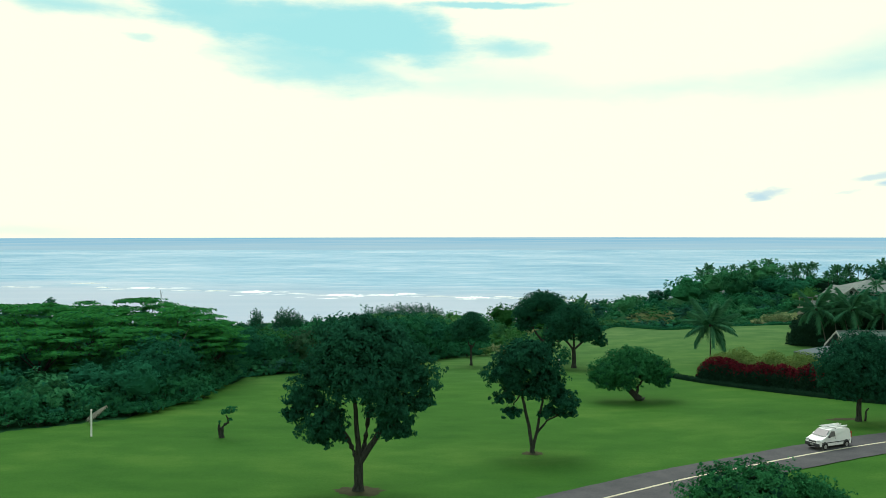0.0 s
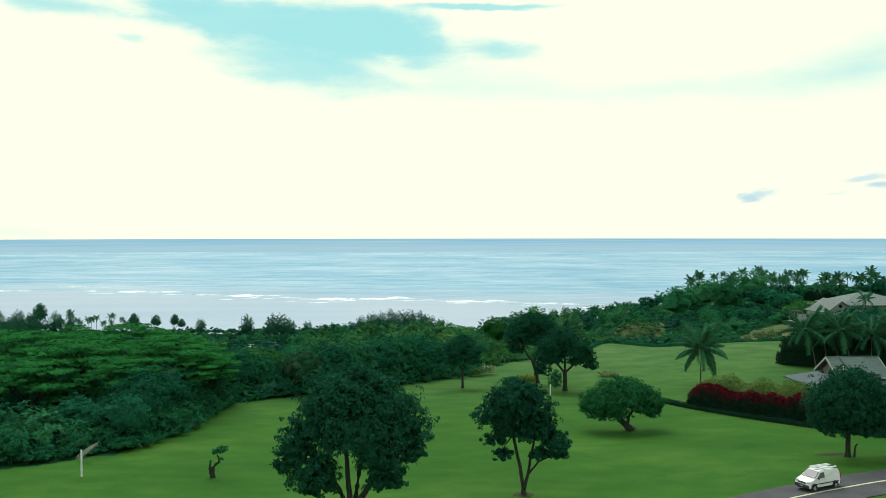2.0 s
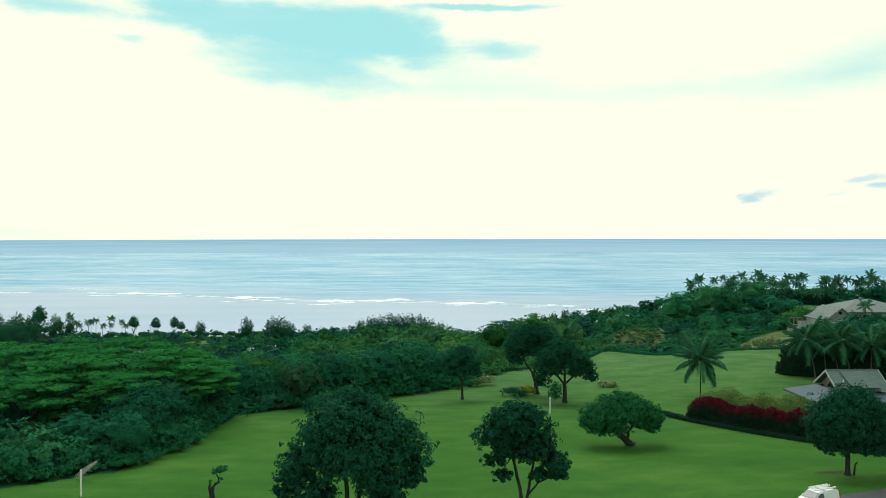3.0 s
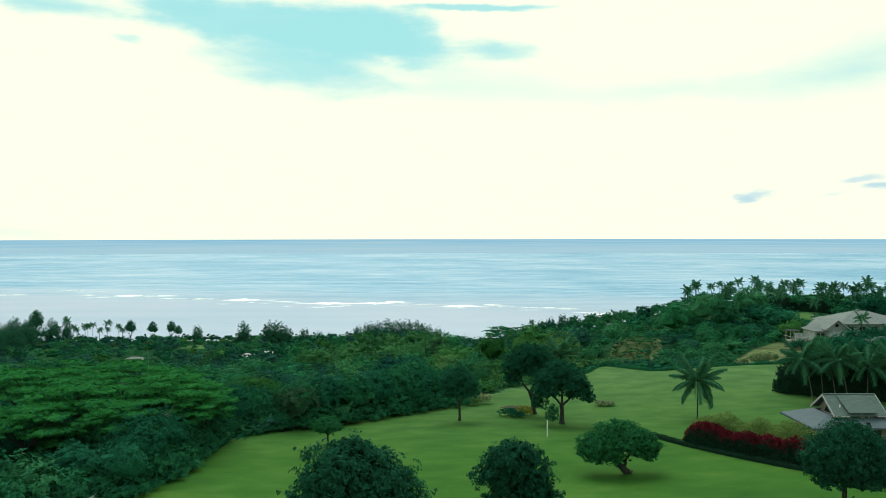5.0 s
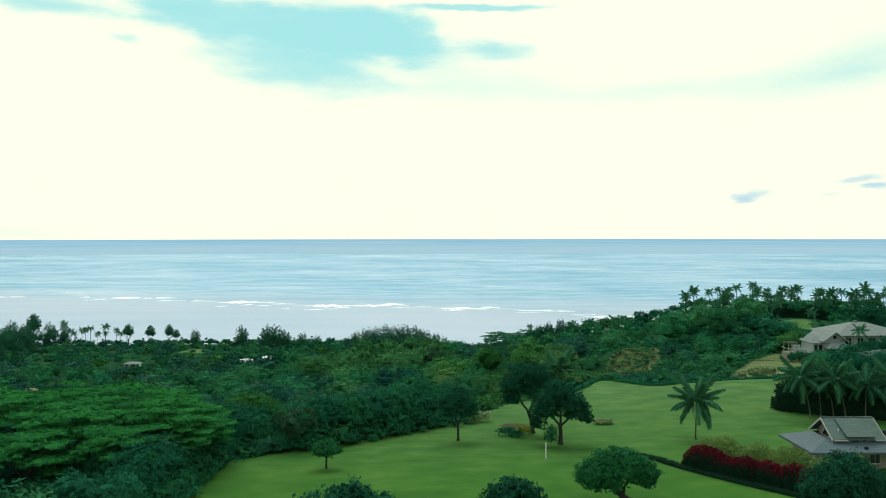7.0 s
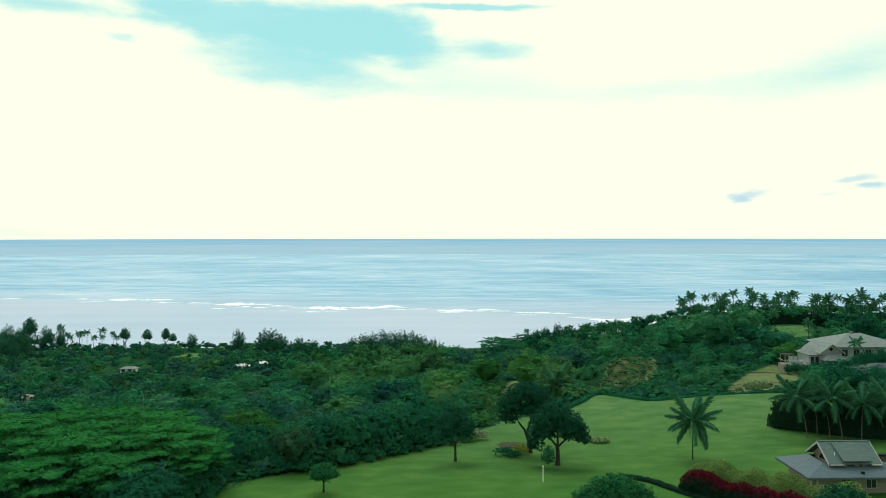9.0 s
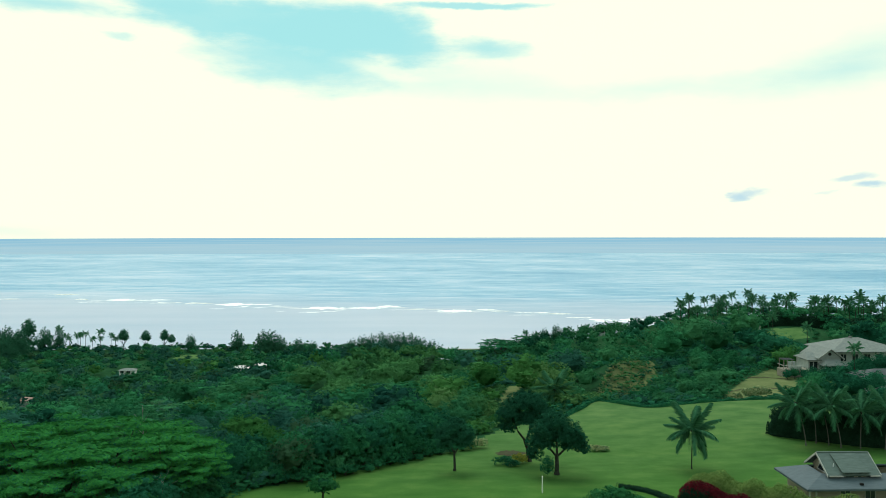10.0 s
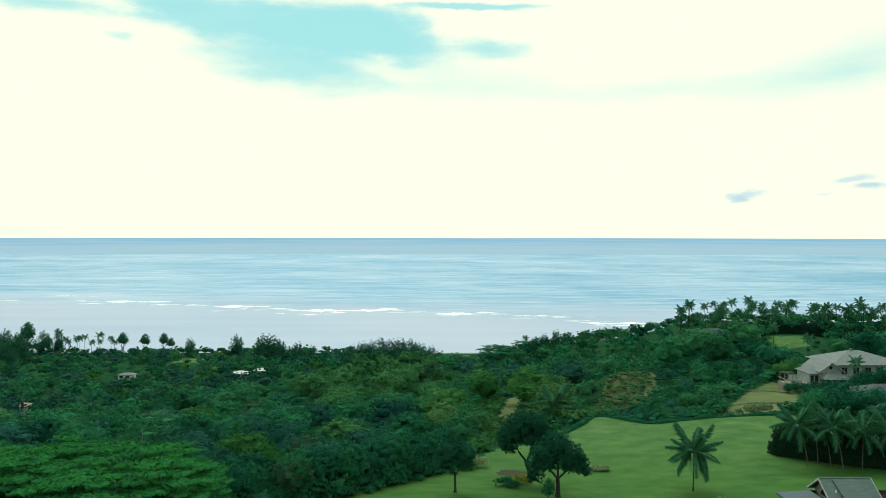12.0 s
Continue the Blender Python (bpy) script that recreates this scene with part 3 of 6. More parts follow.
lawn_tree(-5.3, 52.8, "tree", "large dark green broadleaf tree with forked trunk on the lawn",
          [([(0, 0, 0), (0.05, 0, 1.6), (0.0, 0, 2.3)], 0.30, 0.27), ([(0.0, 0, 2.0), (-0.6, 0.1, 3.2), (-1.5, 0.2, 4.6)], 0.2, 0.12), ([(0.05, 0, 2.0), (0, -0.3, 3.6), (-0.2, -0.3, 6.0)], 0.2, 0.12),
           ([(0.1, 0, 1.9), (1.0, 0, 3.2), (1.9, 0.2, 4.8)], 0.24, 0.13), ([(0.3, 0, 2.2), (0.5, 0.9, 4.0), (0.8, 1.2, 6.4)], 0.18, 0.11)],
          [(-0.6, 0, 8.9, 2.3, 2.2, 2.0), (1.8, 0.3, 8.4, 2.2, 2.0, 1.9), (3.2, 0.2, 7.2, 1.9, 1.7, 1.6), (-1.9, 0, 7.2, 1.8, 1.7, 1.6), (0.4, -0.8, 6.9, 2.3, 1.9, 1.9),
           (-3.3, 0, 5.9, 1.3, 1.3, 1.4), (-2.2, -0.5, 4.5, 1.6, 1.4, 1.4), (-1.9, 0.2, 3.5, 1.2, 1.2, 0.9), (2.0, -0.4, 5.4, 1.7, 1.5, 1.4), (2.2, 0.2, 3.9, 1.2, 1.2, 1.0), (4.0, 0, 5.7, 0.9, 0.9, 1.1),
           (1.0, 1.2, 7.6, 2.2, 1.8, 2.0), (0.2, 0.6, 9.9, 1.5, 1.5, 1.1), (-3.9, -0.2, 5.1, 0.8, 0.8, 0.9)],
          1900, 16, 0.25, 0, 11)
lawn_tree(6.8, 64.6, "tree", "slender dark green tree with twin stems on the lawn",
          [([(0, 0, 0), (0, 0, 0.5)], 0.2, 0.18), ([(0, 0, 0.4), (-0.3, 0, 2.2), (-0.8, 0, 4.6), (-1.1, 0, 6.0)], 0.15, 0.08), ([(0.05, 0, 0.4), (0.4, 0.1, 2.0), (0.8, 0.2, 4.0), (0.6, 0.2, 5.5)], 0.13, 0.07),
           ([(0.35, 0, 1.6), (1.1, -0.1, 2.6), (2.0, -0.1, 3.0)], 0.09, 0.05)],
          [(-0.9, 0, 7.6, 1.8, 1.7, 1.1), (0.3, 0, 7.0, 1.7, 1.6, 1.2), (-2.3, 0, 6.0, 1.5, 1.4, 1.1), (1.2, 0.2, 5.7, 1.3, 1.2, 1.1), (-1.1, 0.4, 6.0, 1.5, 1.4, 1.0), (-2.2, 0, 4.2, 0.9, 0.9, 0.6),
           (-1.6, -0.2, 3.2, 0.9, 0.9, 0.45), (2.3, 0, 4.0, 1.3, 1.2, 0.8), (1.4, 0, 3.2, 1.0, 0.9, 0.5), (2.8, 0, 3.2, 0.8, 0.8, 0.5), (0.2, 0, 4.8, 1.2, 1.2, 0.9), (-1.7, 0, 7.0, 1.2, 1.2, 0.9), (-1.5, 0, 5.0, 1.1, 1.0, 0.8), (1.6, 0, 4.9, 1.1, 1.1, 0.8), (0.0, 0, 8.1, 1.0, 1.0, 0.7)],
          1050, 14, 0.25, 0, 12)
lawn_tree(20.9, 89.6, "tree", "low wide-spreading green tree with a leaning trunk",
          [([(0, 0, 0), (-0.5, 0, 0.5), (-1.3, 0, 1.2)], 0.42, 0.3), ([(-1.0, 0, 0.9), (-2.0, 0, 1.8), (-3.0, 0.2, 2.4)], 0.22, 0.12), ([(-0.5, 0, 0.5), (-0.3, 0.2, 1.4), (0.3, 0, 2.4)], 0.2, 0.1),
           ([(-1.1, 0, 1.0), (-1.2, -0.4, 1.9), (-1.0, -0.5, 2.6)], 0.18, 0.1)],
          [(-3.6, 0, 3.0, 1.9, 2.0, 1.4), (-1.9, 0.3, 3.9, 2.0, 2.0, 1.4), (-0.2, 0, 4.1, 1.9, 2.0, 1.3), (1.4, 0, 3.4, 1.7, 1.9, 1.2), (2.5, 0, 2.9, 1.0, 1.3, 0.8), (-1.0, -1.0, 3.1, 2.0, 1.7, 1.2), (-4.6, 0, 2.3, 0.9, 1.0, 0.8),
           (-2.6, 0.2, 2.2, 1.3, 1.3, 0.7), (1.2, -0.3, 2.4, 1.2, 1.2, 0.7), (-1.9, -0.8, 1.9, 1.5, 1.2, 0.8), (-3.6, -0.3, 1.8, 1.2, 1.2, 0.8), (-0.9, 0.2, 4.7, 1.6, 1.6, 0.9), (2.2, 0, 2.0, 1.0, 1.1, 0.8)],
          1700, 14, 0.23, 1, 13)
lawn_tree(35.9, 73.2, "tree", "dense rounded dark green tree beside the road",
          [([(0, 0, 0), (0, 0, 1.6), (0.1, 0, 2.6)], 0.22, 0.18), ([(0.05, 0, 2.2), (-0.8, 0, 3.6), (-1.2, 0, 4.4)], 0.13, 0.09), ([(0.05, 0, 2.2), (0.9, 0, 3.4), (1.5, 0, 4.6)], 0.13, 0.09), ([(0.5, -0.1, 0), (0.55, -0.1, 0.9), (0.8, -0.1, 1.2)], 0.09, 0.06)],
          [(0, 0, 6.0, 2.2, 2.2, 1.7), (-1.6, 0, 5.0, 1.9, 1.9, 1.6), (1.8, 0, 5.2, 2.0, 1.9, 1.6), (-2.0, 0, 3.7, 1.4, 1.5, 1.2), (0, -0.8, 4.3, 2.0, 1.8, 1.6), (2.6, 0, 3.8, 1.6, 1.6, 1.3), (-0.6, 0, 2.8, 1.3, 1.3, 0.8), (3.6, 0.5, 4.6, 1.4, 1.4, 1.3), (0.8, 0, 6.6, 1.4, 1.4, 1.0), (2.6, -0.4, 2.7, 1.5, 1.4, 1.0), (-1.7, -0.3, 2.6, 1.2, 1.2, 0.9), (4.3, 0.2, 3.2, 1.2, 1.3, 1.1), (0.6, -0.6, 2.6, 1.3, 1.1, 0.8)],
          1900, 14, 0.25, 0, 14)
lawn_tree(18.3, 119.0, "tree", "round-headed dark tree with a straight trunk",
          [([(0, 0, 0), (0, 0, 1.8), (0, 0, 3.0)], 0.32, 0.26), ([(0, 0, 2.6), (-1.0, 0, 3.8), (-1.8, 0, 4.6)], 0.17, 0.1), ([(0, 0, 2.6), (1.1, 0, 3.6), (2.2, 0, 4.2)], 0.17, 0.1), ([(0, 0, 2.6), (0.1, 0.5, 4.2), (0, 0.5, 6)], 0.18, 0.1)],
          [(-0.3, 0, 7.6, 2.1, 2.1, 1.5), (-1.8, 0, 6.3, 2.0, 2.0, 1.5), (1.5, 0, 6.2, 1.9, 1.9, 1.4), (2.9, 0, 4.6, 1.6, 1.6, 1.2), (-2.9, 0, 4.8, 1.5, 1.5, 1.4), (0.3, -0.8, 5.6, 1.9, 1.6, 1.3), (-3.2, -0.3, 3.2, 1.1, 1.2, 1.5), (3.7, 0, 3.6, 1.1, 1.1, 0.9), (1.6, 0, 4.2, 1.5, 1.4, 0.8), (-1.6, -0.3, 4.6, 1.6, 1.4, 1.0), (2.4, 0, 5.4, 1.6, 1.6, 1.1)],
          1100, 13, 0.28, 0, 15)
lawn_tree(15.4, 127.5, "tree", "tall dark broadleaf tree behind a round-headed one",
          [([(0, 0, 0), (-0.1, 0, 2.0), (-0.6, 0, 3.4)], 0.36, 0.28), ([(-0.4, 0, 3), (-1.6, 0, 4.6), (-2.2, 0, 6.0)], 0.18, 0.1), ([(-0.4, 0, 3), (0.2, 0, 5), (0.4, 0, 6.5)], 0.18, 0.1)],
          [(-1.2, 0, 8.8, 2.4, 2.2, 1.5), (0.6, 0, 9.0, 2.2, 2.2, 1.4), (-3.0, 0, 7.2, 1.9, 1.9, 1.6), (1.8, 0, 7.4, 1.9, 1.9, 1.5), (-0.5, -0.6, 6.6, 2.2, 1.8, 1.4), (-3.2, 0, 5.4, 1.3, 1.4, 1.1), (-0.6, 0.2, 10.0, 1.3, 1.3, 0.7), (2.4, 0, 5.6, 1.3, 1.3, 1.2)],
          1100, 13, 0.28, 0, 16)
lawn_tree(4.0, 121.5, "tree", "slim rounded tree at the edge of the wood",
          [([(0, 0, 0), (0, 0, 1.6), (0, 0, 3.0)], 0.18, 0.14), ([(0, 0, 2.4), (-0.6, 0, 3.8), (-0.9, 0, 4.8)], 0.1, 0.06), ([(0, 0, 2.4), (0.7, 0, 3.6), (1.0, 0, 4.6)], 0.1, 0.06)],
          [(0, 0, 6.2, 1.7, 1.7, 1.3), (-1.3, 0, 5.2, 1.5, 1.5, 1.2), (1.2, 0, 5.2, 1.5, 1.5, 1.2), (-1.6, 0, 4.0, 1.1, 1.1, 0.9), (1.5, 0, 4.0, 1.1, 1.1, 0.9), (0, -0.4, 4.4, 1.5, 1.3, 1.0), (0, 0, 7.0, 1.0, 1.0, 0.7)],
          800, 12, 0.26, 0, 17)
lawn_tree(-12.9, 105.6, "tree", "small round clipped tree on a short trunk",
          [([(0, 0, 0), (0, 0, 0.8), (0, 0, 1.4)], 0.14, 0.11), ([(0, 0, 1.2), (-0.5, 0, 2.0), (-0.8, 0, 2.3)], 0.07, 0.05), ([(0, 0, 1.2), (0.5, 0, 2.0), (0.8, 0, 2.3)], 0.07, 0.05)],
          [(0, 0, 2.6, 1.5, 1.5, 0.9), (-1.0, 0, 2.2, 0.9, 1.0, 0.65), (1.0, 0, 2.2, 0.9, 1.0, 0.65), (0, -0.4, 2.0, 1.1, 1.0, 0.6)],
          420, 12, 0.2, 1, 18)
lawn_tree(12.8, 34.0, "tree", "leafy green treetop beside the road",
          [([(0, 0, 0), (0, 0, 2.0), (0, 0, 3.2)], 0.2, 0.15), ([(0, 0, 2.6), (-1.2, 0, 4.2), (-1.8, 0, 5.0)], 0.1, 0.06), ([(0, 0, 2.6), (1.2, 0, 4.0), (1.8, 0, 4.8)], 0.1, 0.06)],
          [(-1.6, 0, 4.9, 1.1, 1.2, 0.8), (-0.4, 0.2, 5.0, 1.2, 1.2, 0.9), (0.6, 0, 4.9, 1.1, 1.2, 0.9), (1.7, 0, 4.5, 1.2, 1.2, 0.8), (-2.2, 0, 4.2, 1.2, 1.2, 0.9), (0, -0.6, 4.6, 2.0, 1.5, 1.1), (2.5, 0, 4.3, 1.1, 1.1, 0.8)],
          900, 14, 0.15, 1, 19)


# ---- palms ----
def frond(rng, length, arch, pairs, leaflet, width):
    """One feathered palm leaf along +x: a thin rib with hanging leaflets. Returns V, F of quads."""
    V, F = [], []
    P = []
    for i in range(13):
        q = i / 12
        P.append((length * (q - 0.13 * arch * q ** 2.2), 0, -length * 0.30 * arch * q ** 2.2))
    P = np.array(P)
    for i in range(12):
        w = 0.05 * (1 - i / 13)
        k = len(V)
        V += [P[i] + (0, w, 0), P[i] - (0, w, 0), P[i + 1] - (0, w * 0.9, 0), P[i + 1] + (0, w * 0.9, 0)]
        F.append((k, k + 1, k + 2, k + 3))
    for i in range(pairs):
        q = 0.12 + 0.88 * i / pairs
        at = np.array([np.interp(q * 12, range(13), P[:, c]) for c in range(3)])
        nx_ = np.array([np.interp(min(12, q * 12 + 0.5), range(13), P[:, c]) for c in range(3)]) - at
        nx_ /= np.linalg.norm(nx_) + 1e-6
        l = leaflet * (0.55 + 0.9 * math.sin(math.pi * min(1, q * 0.85 + 0.12))) * rng.uniform(0.85, 1.15)
        for s in (-1, 1):
            d = nx_ * 0.6 + np.array([0, s * 0.82, -0.36 + rng.uniform(-0.25, 0.22)])
            d /= np.linalg.norm(d)
            b = nx_ * width * 0.5
            k = len(V)
            V += [at - b, at + b, at + d * l * 0.6 + b * 0.8, at + d * l + np.array([0, 0, -0.22 * l])]
            F.append((k, k + 1, k + 2, k + 3))
    return np.array(V), np.array(F)


FROND_MESHES = []
for i, arch in enumerate((0.40, 0.7, 1.05, 1.5)):
    ob = link_mesh("frond", *frond(np.random.default_rng(50 + i), 3.9, arch, 40, 0.74, 0.15), [LEAF[6]])
    FROND_MESHES.append(ob.data)
    bpy.data.objects.remove(ob)


def near_palm(x, y, height, lean, seed, label, count=20, scale=1.0, r=0.16, bark=BARK):
    """A coconut palm: ringed trunk, and each frond a part."""
    rr = random.Random(seed)
    base = new("coconut_palm")
    base.location = (x, y, gz(x, y) - 0.05)
    top = Vector((lean[0], lean[1], height))
    pts = [Vector((top.x * q ** 1.6, top.y * q ** 1.6, height * q)) for q in (i / 14 for i in range(15))]
    radii = [r * (1.5 - 3.5 * i / 14) if i < 2 else r * (1.0 - 0.35 * i / 14) + (0.012 if i % 2 else 0) for i in range(15)]
    part("trunk", tube(bmesh.new(), pts, radii, 10, 0.02, rr), bark, base)
    for i in range(count):
        ring = i / count
        lift = 1.2 - 1.7 * ring ** 0.9 + rr.uniform(-0.12, 0.12)
        ob = new("frond", FROND_MESHES[min(3, int(ring * 4))])
        ob.parent = base
        s = scale * rr.uniform(0.85, 1.12)
        ob.matrix_basis = Matrix.Translation(top) @ Matrix.Rotation(i * 2.39996 + rr.uniform(-0.2, 0.2), 4, "Z") @ Matrix.Rotation(-lift, 4, "Y") @ Matrix.Diagonal((s, s, s, 1))
    bm = bmesh.new()
    bmesh.ops.create_icosphere(bm, subdivisions=2, radius=0.28, matrix=Matrix.Translation(top) @ Matrix.Diagonal((1, 1, 1.5, 1)))
    part("crown_heart", bm, BARK, base)
    return tagged(base, label, "palm", "palms")


near_palm(38.0, 120.8, 5.7, (0.1, 0), 31, "lone coconut palm with arching green fronds on the lawn", 19, 1.16, 0.085)
near_palm(59.6, 132.0, 6.6, (-1.6, 0), 32, "leaning coconut palm with pale trunk before a dark hedge", 16, 1.08, 0.09, TRUNK)
near_palm(64.0, 129.6, 6.5, (-1.4, 0.3), 33, "coconut palm with pale trunk before a dark hedge", 17, 1.1, 0.09, TRUNK)
near_palm(66.4, 128.4, 5.7, (0.2, 0.2), 34, "coconut palm with pale trunk before a dark hedge", 16, 1.08, 0.09, TRUNK)
near_palm(61.7, 133.0, 5.9, (-0.2, 0.8), 35, "slim coconut palm with pale trunk in a palm group", 12, 0.9, 0.08, TRUNK)
near_palm(63.0, 131.5, 5.6, (-0.4, 1.4), 36, "slim coconut palm with pale trunk in a palm group", 12, 0.9, 0.08, TRUNK)
near_palm(69.5, 127.0, 6.0, (0.6, 0.2), 37, "coconut palm with pale trunk in a palm group", 15, 1.05, 0.09, TRUNK)

near_palm(26.5, 175.0, 4.4, (0.1, 0), 38, "short palm with a broad crown among shrubs at the lawn end", 18, 1.3, 0.1)


def far_palm_template(seed, height, n=13):
    rng = np.random.default_rng(seed)
    base = new("palm_tree")
    lean = rng.uniform(-0.9, 0.9)
    top = Vector((lean, rng.uniform(-0.5, 0.5), height))
    part("trunk", tube(bmesh.new(), [Vector((top.x * q * q, top.y * q * q, height * q)) for q in (0, 0.33, 0.66, 1)], [0.2, 0.16, 0.14, 0.12], 5), BARK, base)
    VV, FF, k = [], [], 0
    for i in range(n):
        V, F = frond(rng, 3.4 * rng.uniform(0.85, 1.15), (0.6, 1.0, 1.4, 1.8)[min(3, int(4 * i / n))], 12, 0.9, 0.26)
        m = Matrix.Translation(top) @ Matrix.Rotation(i * 2.4 + rng.uniform(-0.2, 0.2), 4, "Z") @ Matrix.Rotation(-(1.25 - 1.7 * i / n), 4, "Y")
        V = V @ np.array(m.to_3x3()).T + np.array(m.translation)
        VV.append(V), FF.append(F + k)
        k += len(V)
    adopt(link_mesh("crown", np.concatenate(VV), np.concatenate(FF), [LEAF[6]]), base)
    return tagged(base, "distant coconut palm with a thin trunk and feathery crown", "palm", "palms along the headland and shore")


far_palms = [far_palm_template(60 + i, h) for i, h in enumerate((9.5, 11.0, 12.5, 8.0))]
rp = random.Random(5)
spots = []
for i in range(92):                      # along the headland's crest
    q = (i / 91) ** 1.0
    spots.append((127 + 120 * q + rp.uniform(-4, 4), 420 - 34 * q + rp.uniform(-14, 10), rp.uniform(0.6, 1.0)))
for i in range(13):                      # by the shore
    spots.append((-276 + 48 * i / 12 + rp.uniform(-3, 3), 636 + rp.uniform(-6, 10), rp.uniform(0.85, 1.2)))
for x, y in ((96, 300), (108, 262), (92, 272), (119, 330), (112, 247), (100, 196), (105, 188), (112, 192), (75, 560), (82, 566), (90, 562), (98, 558), (70, 530), (62, 522)):
    spots.append((x, y, rp.uniform(0.55, 0.8)))
for i, (x, y, s) in enumerate(spots):
    m = Matrix.Translation((x, y, gz(x, y) - 0.2)) @ Matrix.Rotation(rp.uniform(0, 6.28), 4, "Z")
    src = far_palms[i % 4]
    if i < 4:
        src.matrix_basis = m @ Matrix.Diagonal((s, s, s, 1))
    else:
        ob = copy_thing(src, m)
        ob.matrix_basis = m @ Matrix.Diagonal((s, s, s, 1))


# ---- hedges and shrubs ----
def leafy_row(name, pts, width, height, leaf, mats, seed, label, per_m=90, size=0.3, narrow=0.4, category="hedge", lump=0.25, upright=0.3, group="", split=1.0):
    """A hedge along points: leaf cards over a lumpy bank, with a dark inside. mats: leaf materials and where the first one ends (split, as a share of the height)."""
    rng = np.random.default_rng(seed)
    line = smooth_line(pts, 0.5)
    C, N, M = [], [], []
    VV, FF, MM = [], [], []
    n = len(line)
    taper = np.clip(0.3 + np.sqrt(np.minimum(np.arange(n), n - 1 - np.arange(n)) / 7.0), 0, 1) if height > 1.5 else np.ones(n)
    hs = taper * height * (1 + lump * np.interp(np.arange(n), np.arange(0, n + 3, 3), rng.uniform(-1, 1, len(np.arange(0, n + 3, 3)))))
    k0 = []
    for i, p in enumerate(line):
        d = (line[min(i + 1, n - 1)] - line[max(i - 1, 0)]).normalized()
        side = np.array([-d.y, d.x, 0])
        z0 = gz(p.x, p.y)
        m = max(3, int(per_m * 0.5))
        a = rng.uniform(-0.15, math.pi + 0.15, m)
        rad = rng.uniform(0.8, 1.08, m)
        up = np.maximum(0.02, np.sin(a)) ** 0.6
        c = np.array([p.x, p.y, z0]) + side * (np.cos(a) * width / 2 * taper[i] * rad)[:, None] + np.array([d.x, d.y, 0]) * rng.uniform(-0.4, 0.4, m)[:, None] + np.array([0, 0, 1]) * (up * hs[i] * rad)[:, None]
        C.append(c)
        N.append(side * np.cos(a)[:, None] + np.array([0, 0, 1]) * (np.sin(a) + upright)[:, None] + rng.normal(0, 0.5, (m, 3)))
        M.append(np.where(up * rad + rng.normal(0, 0.13, m) > split, 0, 1) if len(mats) > 1 else np.zeros(m))
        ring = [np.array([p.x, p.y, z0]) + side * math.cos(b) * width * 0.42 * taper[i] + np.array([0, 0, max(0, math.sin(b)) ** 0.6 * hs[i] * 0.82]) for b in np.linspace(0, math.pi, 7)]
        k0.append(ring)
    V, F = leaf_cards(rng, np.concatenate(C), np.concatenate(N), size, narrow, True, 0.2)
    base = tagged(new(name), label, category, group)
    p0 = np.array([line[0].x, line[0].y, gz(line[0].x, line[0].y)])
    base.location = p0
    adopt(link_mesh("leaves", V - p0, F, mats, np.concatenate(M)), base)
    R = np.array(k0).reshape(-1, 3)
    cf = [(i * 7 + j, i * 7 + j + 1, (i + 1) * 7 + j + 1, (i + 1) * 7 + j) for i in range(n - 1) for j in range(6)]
    # core sheet in the last leaf material; hedge ones show shade-dark gaps
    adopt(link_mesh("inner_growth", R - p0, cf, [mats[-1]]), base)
    return base


leafy_row("flowering_hedge", [(31.4, 104.0), (33.6, 99.6), (36.6, 94.2), (39.6, 88.8), (42.0, 84.6)], 1.9, 2.8, 0, [RED_LEAF, SHADED_HEDGE_LEAF], 71, "crimson-leaved hedge with dark lower leaves", 620, 0.34, 0.45, lump=0.18, split=0.73)
leafy_row("clipped_hedge", [(25.5, 111.5), (28.6, 108.6), (30.8, 103.4), (35.0, 95.0), (38.8, 88.2), (43.5, 81.0), (52, 74.5)], 0.9, 0.6, 0, [SHADED_HEDGE_LEAF], 72, "low clipped dark green hedge across the lawn", 90, 0.2, 0.5, lump=0.06)
leafy_row("dark_hedge", [(41.8, 84.6), (45.5, 80.2), (50, 76.8), (57, 73.8)], 2.0, 2.4, 0, [SHADED_HEDGE_LEAF], 77, "dense dark hedge beside the crimson one", 420, 0.3, 0.45, lump=0.15)
leafy_row("golden_shrub_row", [(33.0, 106.0), (35.8, 101.6), (38.6, 97.0), (41.5, 93.0), (45, 90.4), (48, 89.6)], 3.6, 3.5, 0, [GOLD_LEAF], 73, "feathery yellow-green shrubs behind the crimson hedge", 1000, 0.28, 0.4, lump=0.17)
leafy_row("tall_dark_hedge", [(57.3, 140.5), (60.5, 138.2), (64.5, 134.6), (70, 130.0), (80, 123)], 4.6, 4.8, 0, [SHADED_HEDGE_LEAF], 74, "tall dense dark hedge behind the palm group", 420, 0.42, 0.5, lump=0.3)
leafy_row("lawn_border", [(25.6, 158.2), (30, 164.6), (35, 171.8), (42.7, 163.6), (50, 165.4), (57, 167.6), (66, 168.8), (73, 168.6)], 1.3, 0.5, 0, [LEAF[0], LEAF[1]], 75, "low dark green border along the far lawn edge", 60, 0.34, 0.5, lump=0.75, split=0.5)
leafy_row("tall_dark_hedge", [(149, 381), (158, 378), (170, 372), (186, 366), (205, 362)], 6.0, 5.5, 0, [SHADED_HEDGE_LEAF], 76, "tall dark clipped hedge before the headland palms", 110, 0.8, 0.5, lump=0.12)


